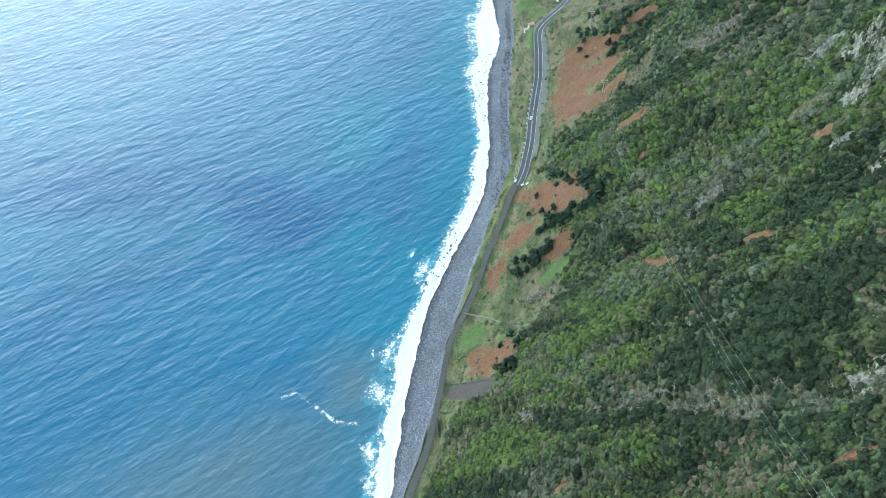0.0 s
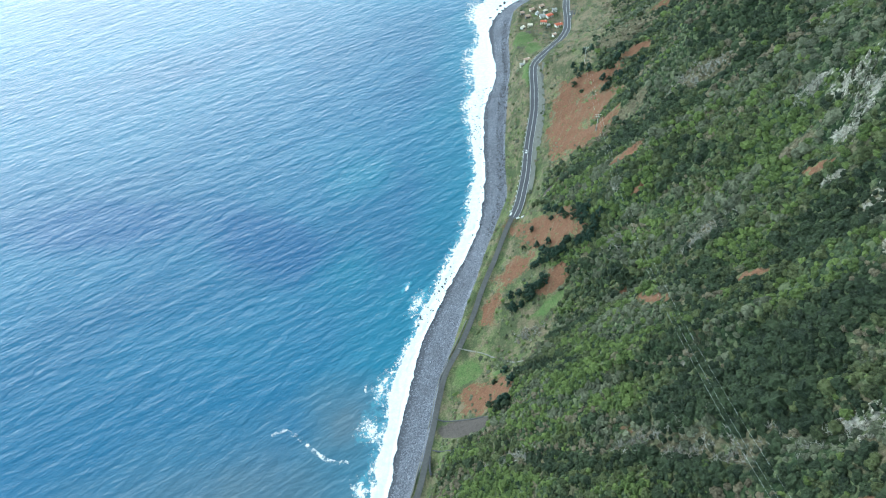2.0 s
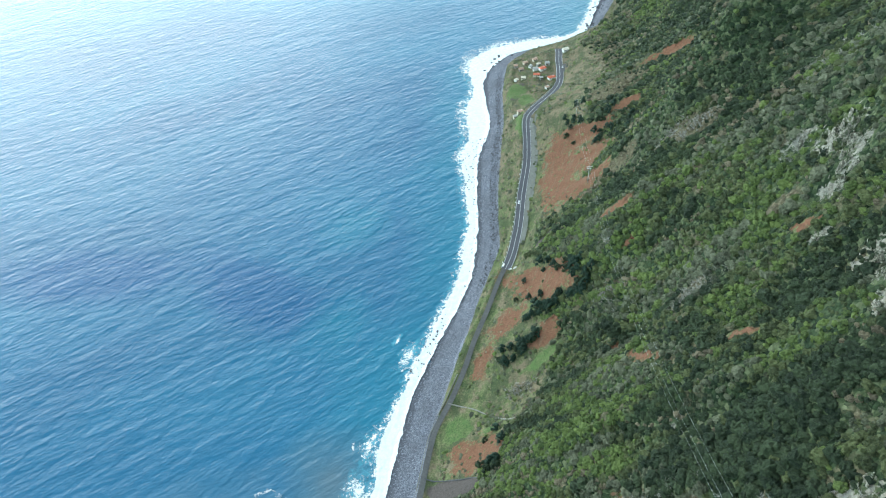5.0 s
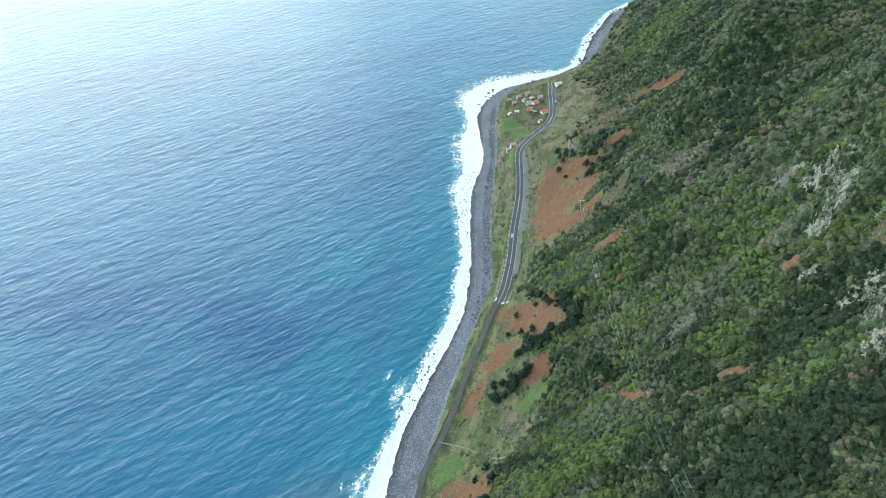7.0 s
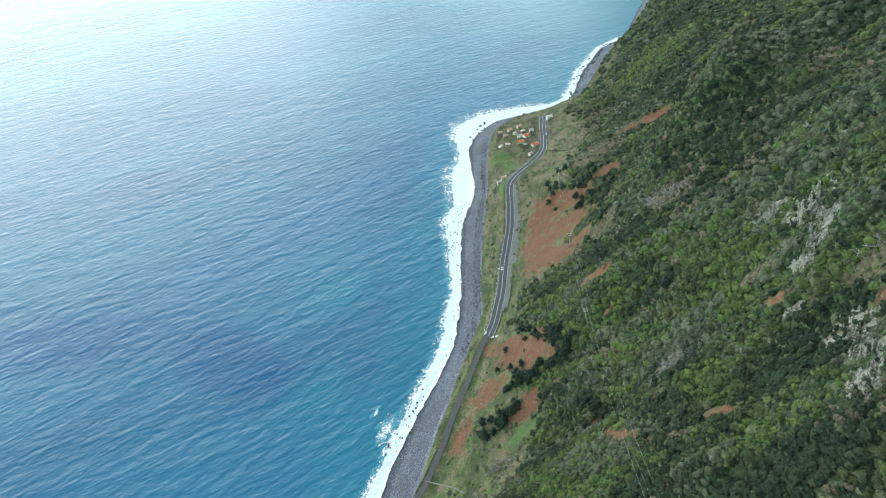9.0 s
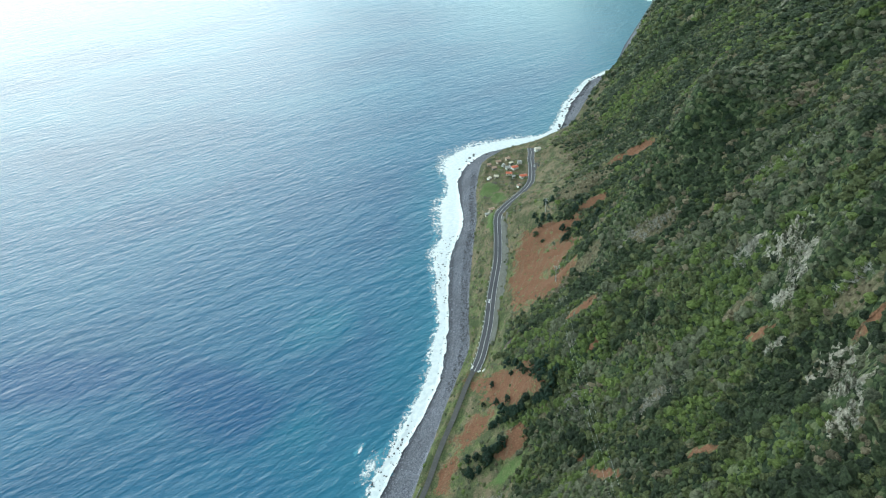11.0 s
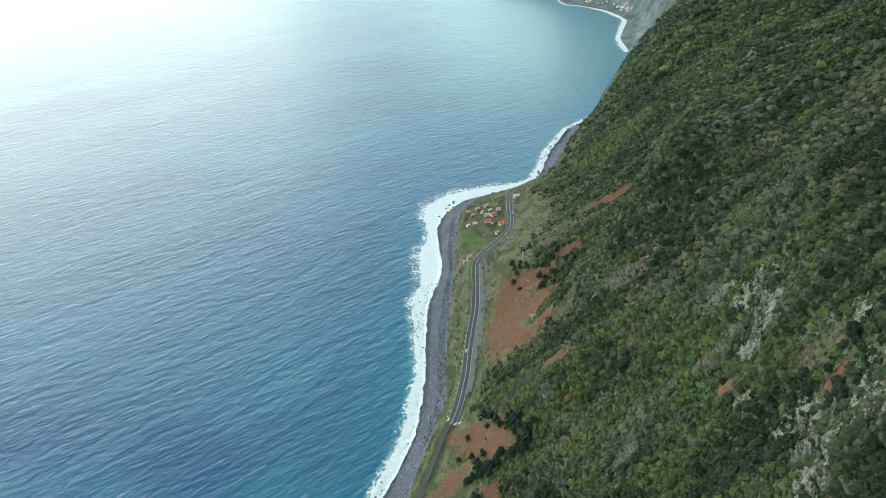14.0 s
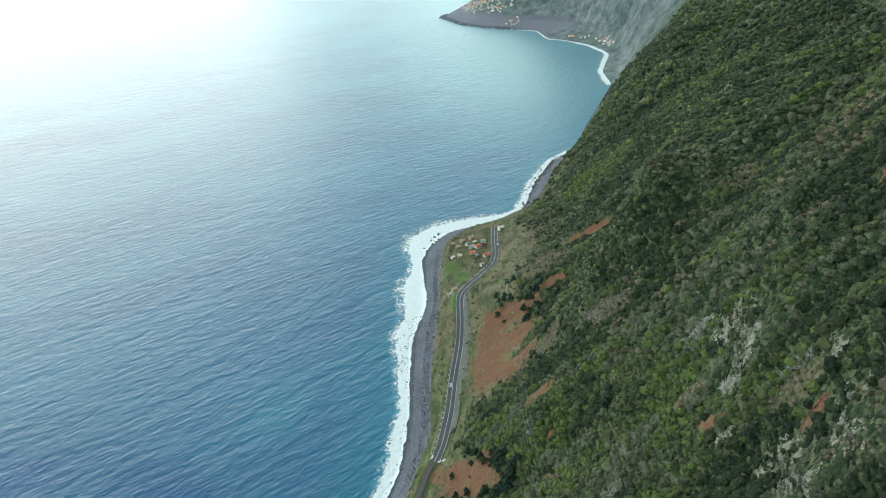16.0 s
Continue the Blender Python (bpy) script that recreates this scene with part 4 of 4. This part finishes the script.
HOUSES = [(151, 652, 8.5, 6, 20, "white house with a bright orange tiled hip roof", WHITE, TILE), (142, 640, 8, 5, -10, "low cream house with an orange tiled roof", CREAM, TILE), (157, 629, 9, 5.5, 12, "long low house with an orange tiled roof beside the road", WHITE, TILE),
          (148, 607, 5, 4, 30, "small white shed with a faded tiled roof", WHITE, PALE_TILE), (143.5, 655, 7, 6, 0, "white house with a flat pale roof among gardens", WHITE, CONCRETE), (146, 631, 4, 3.5, 0, "small grey block shed in the hamlet", GREY_WALL, CONCRETE),
          (119, 642, 5, 4, 40, "small white cottage near the shore bank", WHITE, CREAM), (127, 640, 6, 4, -15, "cream cottage with a pale roof", CREAM, CREAM), (128, 664, 6, 5, 10, "grey cottage with a faded tiled roof", GREY_WALL, PALE_TILE), (135, 676, 6, 5, 20, "pale cottage with a faded tiled roof", CREAM, PALE_TILE),
          (123, 672, 5, 5, 0, "grey block shed near the shore bank", GREY_WALL, PALE_TILE), (139, 664, 5, 4, 60, "white shed among garden plots", WHITE, CONCRETE), (147, 680, 6, 5, 15, "cream house with a faded tiled roof", CREAM, PALE_TILE), (158.5, 662, 6, 5, 0, "white house with a grey roof beside the road", WHITE, CONCRETE),
          (149, 667, 5, 4, 30, "grey shed with a pale roof", GREY_WALL, CREAM), (186, 690, 8, 6, 10, "white house with a pale roof above the road bend", WHITE, CREAM), (252, 772, 7, 6, 40, "lone white house above the rocky cove", WHITE, CONCRETE),
          (111, 562, 7, 4.5, 10, "pink-roofed house beside a green lawn", CREAM, PALE_TILE), (105, 556, 5, 4, 10, "small pale shed beside a green lawn", CREAM, CONCRETE)]
for x, y, w, d, turn, label, wall, roof in HOUSES:
    make_house(pose(x, y, gz(x, y), 0, 0, turn), w * 0.85, d * 0.85, 2.6, wall, roof, label, hip=d * 0.4 if "hip" in label else 0.0)

# the far village
fr = random.Random(5)
FAR_LABEL = "small pale house of the far village on its headland"
far_things = []
for wall, roof in ((WHITE, TILE), (CREAM, PALE_TILE), (WHITE, CONCRETE)):
    far_things.append(make_house(pose(0, 0, -500), 5.6, 4.8, 3.2, wall, roof, FAR_LABEL, far=True))
used = set()
for k in range(330):
    if k < 285:
        x, y = fr.uniform(390, 620), fr.uniform(2185, 2620)
        if x < 440 and y < 2260:
            continue
    elif k < 308:
        x, y = fr.gauss(500, 30), fr.uniform(1990, 2120)
    else:
        y = fr.uniform(1690, 1860)
        x = along(COAST, np.array([y]), 2)[0] + fr.uniform(6, 26)
    if x < along(COAST, np.array([y]), 2)[0] + 4 or gz(x, y) > (95 if k < 285 else 40):
        continue
    m = pose(x, y, gz(x, y), 0, 0, fr.uniform(0, 180))
    pick = k % 3
    if pick not in used:
        used.add(pick)
        far_things[pick].matrix_world = m
    else:
        copy_thing(far_things[pick], m)


# ---- power line ----
def make_pole(x, y, height, turn):
    pole = empty("power_pole", pose(x, y, gz(x, y), 0, 0, turn), "tall pale concrete power pole with a steel crossarm", "power pole", "poles of the power line")
    bm = bmesh.new()
    rod(bm, (0, 0, -1), (0, 0, height), 0.30, 0.15, 8)
    part("mast", bm, CONCRETE, pole)
    for z, w in ((height - 0.8, 2.4), (height - 2.6, 1.6)):
        bm = bmesh.new()
        box(bm, -w, -0.07, z - 0.08, w, 0.07, z + 0.08)
        part("crossarm", bm, STEEL, pole)
    for ix in (-2.2, 0.0, 2.2):
        bm = bmesh.new()
        rod(bm, (ix, 0, height - 0.7), (ix, 0, height - 0.1), 0.12, 0.08, 6)
        part("insulator", bm, WHITE, pole)
    return pole


P1, P2, H1, H2 = (155, 505), (140, 396), 16.0, 17.0
make_pole(*P1, H1, -5)
make_pole(*P2, H2, -8)
WIRE = plain("aluminium_cable", (0.55, 0.56, 0.56), 0.5, 0.1, 1.0)


def cable(a, b, sag, r):
    n = 40
    bm = bmesh.new()
    pts = [Vector(a).lerp(Vector(b), k / n) - Vector((0, 0, 4 * sag * (k / n) * (1 - k / n))) for k in range(n + 1)]
    for p, q in zip(pts, pts[1:]):
        rod(bm, p, q, r, r, 4)
    return tagged(part("power_cable", bm, WIRE), "thin pale power cable sagging over the hillside", "cable", "cables of the power line")


top1, top2 = gz(*P1) + H1, gz(*P2) + H2
for ix, dx in ((-2.2, -2.4), (0.0, -0.6), (2.2, 3.2)):
    cable((P2[0] + ix, P2[1], top2), (68 + dx, -88, 321), 41, 0.017)
    cable((P2[0] + ix, P2[1], top2), (P1[0] + ix, P1[1], top1), 5, 0.015)


# ---- single trees ----
def make_tree(seed, height, spread, leaf, label):
    r = np.random.RandomState(seed)
    tree = empty("tree", pose(0, 0, -300), label, "tree", "trees on the fern slope")
    bm = bmesh.new()
    rod(bm, (0, 0, -0.6), (0.1, 0, height * 0.7), 0.22, 0.08, 6)
    for k in range(5):
        a = k * 1.3 + r.rand()
        z = height * (0.25 + 0.09 * k)
        rod(bm, (0.05, 0, z), (math.cos(a) * spread * 0.6, math.sin(a) * spread * 0.6, z + height * 0.2), 0.08, 0.03, 5)
    part("trunk", bm, BARK, tree)
    vs, fs, n = [], [], 0
    for k in range(26):
        h = r.rand()
        q = spread * (1.0 - 0.72 * h) * math.sqrt(r.rand())
        a = r.rand() * math.tau
        s = spread * (0.22 + 0.20 * r.rand()) * (1 - 0.35 * h)
        v = ICO_V * (1 + 0.5 * (r.rand(len(ICO_V), 1) - 0.5)) * s + np.array([q * math.cos(a), q * math.sin(a), height * (0.16 + 0.78 * h)])
        vs.append(v)
        fs.append(ICO_F + n)
        n += len(v)
    for k in range(70):
        h = r.rand()
        q = spread * (1.12 - 0.8 * h)
        a = r.rand() * math.tau
        vs.append(np.array([q * math.cos(a), q * math.sin(a), height * (0.12 + 0.85 * h)]) + r.normal(size=(3, 3)) * 0.22)
        fs.append(np.array([[0, 1, 2]]) + n)
        n += 3
    sheet("crown", np.vstack(vs), np.vstack(fs), leaf, tree, smooth=True)
    return tree


TREES = [make_tree(1, 5.5, 2.3, PINE, "dark green rounded tree on the dry fern slope"), make_tree(2, 6.5, 2.6, PINE, "tall dark green tree beside the dry fern"), make_tree(3, 4.2, 2.4, LAUREL, "low dark bushy tree on the hillside")]
STANDS = [(78, 326), (78, 306), (69, 310), (92, 324), (91, 336), (100, 314), (106, 296), (85, 300), (32, 194), (40, 201), (41, 186), (30, 166), (36, 172), (32, 170), (27, 172),
          (146, 498), (155, 488), (167, 475), (162, 465), (161, 450), (141, 481), (171, 460), (164, 517), (145, 468), (159, 451), (146, 487), (172, 483), (145, 507), (150, 495), (170, 470), (152, 500), (176, 476), (165, 458)]
MORE = [(98, 320), (103, 306), (96, 330), (172, 452), (168, 440), (181, 480), (176, 425), (184, 462), (158, 520), (188, 450)]
GROVES = [(73, 285, 3), (79, 283, 4), (85, 284, 4), (91, 284, 4), (97, 285, 4), (103, 285, 4), (108, 285, 4), (113, 288, 4), (50, 255, 3), (56, 257, 4), (62, 259, 4), (68, 262, 3), (73, 264, 3), (102, 312, 4), (107, 300, 4), (110, 306, 4), (34, 169, 3)]  # dark thickets beside the fern
tr = random.Random(3)
STANDS += [(gx0 + tr.gauss(0, w * 0.9), gy0 + tr.gauss(0, w * 0.9)) for gx0, gy0, w in GROVES for _ in range(tr.choice((2, 4, 6)))]
for k, (x, y) in enumerate(STANDS + MORE):
    m = pose(x, y, gz(x, y) - 0.2, 0, 0, tr.uniform(0, 360))
    if k < 3:
        TREES[k].matrix_world = m
    else:
        c = copy_thing(TREES[k % 3], m)
        f = tr.uniform(0.9, 1.5)
        c.scale = (f, f, f * tr.uniform(0.85, 1.1))


# ---- bare shrubs, boulders, outcrops ----
def bare_shrubs():
    r = np.random.RandomState(21)
    spots = [(145, 210, 10, 8), (139, 208, 8, 6), (119, 262, 8, 10), (128, 302, 5, 7), (85, 108, 12, 5), (97, 96, 12, 5), (110, 86, 10, 4), (121, 78, 8, 4), (190, 343, 12, 8), (180, 355, 10, 7), (60, 228, 10, 5), (200, 190, 6, 6), (54, 86, 5, 4), (35, 127, 12, 4), (196, 252, 6, 8), (228, 300, 10, 14)]
    V, F, n = [], [], 0
    for cx, cy, rx, ry in spots:
        for _ in range(int(rx * ry * 0.9) + 6):
            x, y = cx + r.normal() * rx * 0.5, cy + r.normal() * ry * 0.5
            z = gz(x, y)
            for _ in range(14):
                d = r.normal(size=3) * np.array([1, 1, 0.5]) + np.array([0, 0, 1.0])
                d *= (1.6 + 1.6 * r.rand()) / np.linalg.norm(d)
                side = np.cross(d, r.normal(size=3))
                side *= 0.09 / np.linalg.norm(side)
                b = np.array([x, y, z + 0.5])
                third = np.cross(side, d)
                third *= 0.09 / np.linalg.norm(third)
                V += [b + side, b - side, b + third, b + d]
                F += [[n, n + 1, n + 3], [n + 1, n + 2, n + 3], [n + 2, n, n + 3]]
                n += 4
    tagged(sheet("bare_shrubs", np.array(V), np.array(F), PALE_BARK), "pale grey leafless shrubs on the slope", "shrub", kind="stuff")


bare_shrubs()


def stones(name, places, sizes, material, label, category, seed):
    r = np.random.RandomState(seed)
    V, F, n = [], [], 0
    for p, s in zip(places, sizes):
        v = ICO_V * (1 + 0.5 * (r.rand(len(ICO_V), 1) - 0.5)) * s * np.array([1, 0.6 + 0.4 * r.rand(), 0.7])
        a = r.rand() * math.tau
        c, si = math.cos(a), math.sin(a)
        v = np.stack([v[:, 0] * c - v[:, 1] * si, v[:, 0] * si + v[:, 1] * c, v[:, 2]], -1) + p
        V.append(v)
        F.append(ICO_F + n)
        n += len(v)
    return tagged(sheet(name, np.vstack(V), np.vstack(F), material), label, category, kind="stuff")


def on_beach(n, lo, hi, y0, y1, r):
    y = y0 + (y1 - y0) * r.rand(n)
    sh, inner = along(COAST, y, 1), along(COAST, y, 2)
    x = sh + (inner - sh) * (lo + (hi - lo) * r.rand(n))
    return np.stack([x, y, land(x, y)], -1)


br = np.random.RandomState(31)
stones("cobbles", on_beach(5200, 0.05, 1.0, 100, 560, br), 0.25 + 0.5 * br.rand(5200) ** 3, plain("grey_cobble", (0.195, 0.20, 0.235), 0.85, 0.6, 0.7), "grey rounded cobbles of the pebble beach", "pebble", 41)
wash = np.vstack([on_beach(90, -0.5, 0.1, 262, 320, br), on_beach(130, -0.7, 0.1, 470, 560, br), on_beach(60, -0.2, 0.15, 330, 470, br)])
wash[:, 2] = np.maximum(wash[:, 2], 0.1) + 0.3
stones("boulders", wash, 0.35 + 0.8 * br.rand(280) ** 2, BOULDER, "dark wet boulders in the surf", "boulder", 42)
upper = on_beach(1500, 0.66, 1.12, 340, 690, br)
stones("boulders", upper, 0.30 + 0.8 * br.rand(1500) ** 3, BOULDER, "dark basalt boulders at the foot of the bank", "boulder", 43)
cape = on_beach(160, -0.4, 0.5, 690, 985, br)
cape[:, 2] = np.maximum(cape[:, 2], 0.1) + 0.3
stones("boulders", cape, 0.8 + 1.6 * br.rand(160) ** 2, BOULDER, "dark boulders along the rocky cape", "boulder", 44)

spit = on_beach(260, -0.9, 0.6, 2050, 2420, br)
spit[:, 2] = np.maximum(spit[:, 2], 0) + 0.5
# far rocks get a paler, haze-tinted colour like the headland's
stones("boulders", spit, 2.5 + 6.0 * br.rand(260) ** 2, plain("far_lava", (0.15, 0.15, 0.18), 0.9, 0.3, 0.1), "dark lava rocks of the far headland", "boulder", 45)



def crag_material():
    """Pale weathered rock, broken by dark cracks and moss."""
    m, n, l, b = mat("pale_weathered_rock")
    nt = m.node_tree
    pos = place(nt)
    grain = noise_node(nt, pos, 0.9, 7, 0.72)
    col = ramp(nt, grain, [(0.36, (0.050, 0.050, 0.032)), (0.46, (0.180, 0.162, 0.122)), (0.56, (0.370, 0.340, 0.275)), (0.70, (0.600, 0.565, 0.480))])
    moss = noise_node(nt, pos, 0.35, 5, 0.7)
    col = mix(nt, edge(nt, moss, 0.56, 0.05), col, ramp(nt, grain, [(0.3, (0.022, 0.036, 0.016)), (0.7, (0.110, 0.125, 0.060))]))
    l.new(col, b.inputs["Base Color"])
    b.inputs["Roughness"].default_value = 0.95
    l.new(bump(nt, grain, 1.0, 0.6), b.inputs["Normal"])
    return m


PALE_ROCK = crag_material()


def outcrop(x, y, size, tall, seed):
    """A jagged pale crag: broken ledges that stand out of the slope."""
    n = 40
    g = np.linspace(-1.7, 1.7, n)
    a, c = np.meshgrid(g, g, indexing="ij")
    px, py = x + size * (0.45 * a + 0.55 * c), y + size * (1.25 * a - 0.25 * c)
    ledge = fbm(px / (0.26 * size) + seed, py / (0.5 * size), 4)
    ledge = 0.55 * np.floor(ledge * 9) / 9 + 0.45 * ledge
    ledge = ledge + 0.30 * (fbm(px / 0.9 + 3, py / 0.9 + seed, 2) - 0.5)
    rise = tall * (2.2 * (ledge - 0.54) - 0.20 * (a * a + c * c))
    pz = land(px, py) + np.maximum(rise, -1.5)
    ob = sheet("rock_outcrop", np.stack([px - 0.35 * np.maximum(rise, 0), py, pz], -1).reshape(-1, 3), grid_faces(n, n), PALE_ROCK)
    return tagged(ob, "pale jagged rock outcrop on the green slope", "rock", "pale crags of the hillside")


CRAGS = [(204, 236, 5, 10), (202, 228, 5, 10), (198, 219, 5, 9), (192, 209, 5, 8), (183, 166, 5, 10), (180, 158, 5, 11), (173, 149, 5, 11), (169, 141, 5, 10), (166, 134, 4, 7), (187, 152, 5, 9), (183, 144, 4, 8), (197, 160, 4, 5), (203, 157, 3, 4),
         (206, 184, 4, 5), (203, 176, 3, 4), (178, 191, 3, 3), (198, 251, 3, 5), (133, 80, 3, 5), (129, 75, 3, 4), (107, 86, 2, 3), (107, 136, 1.4, 2.5), (101, 129, 1.2, 2.5), (127, 298, 2.5, 4), (127, 305, 2, 4), (383, 577, 6, 7), (409, 532, 7, 7)]
for k, (x, y, s, h) in enumerate(CRAGS):
    outcrop(x, y, s, h, 500 + k)


# a thin line of drifting foam off the beach
drift = blur(resample([(-120, 184, 0.0), (-111, 188, 0.0), (-99, 180, 0.0), (-90, 171, 0.0), (-79, 163, 0.0), (-64, 161, 0.0)], 1.5), 5)
streak = ribbon("foam_line", drift, 1.4, 0.08, FOAM)
a = streak.data.attributes.new("foam", "FLOAT", "POINT")
a.data.foreach_set("value", np.full(len(streak.data.vertices), 0.36, np.float32))
tagged(streak, "thin drifting line of white foam on the water", "foam", kind="structure")
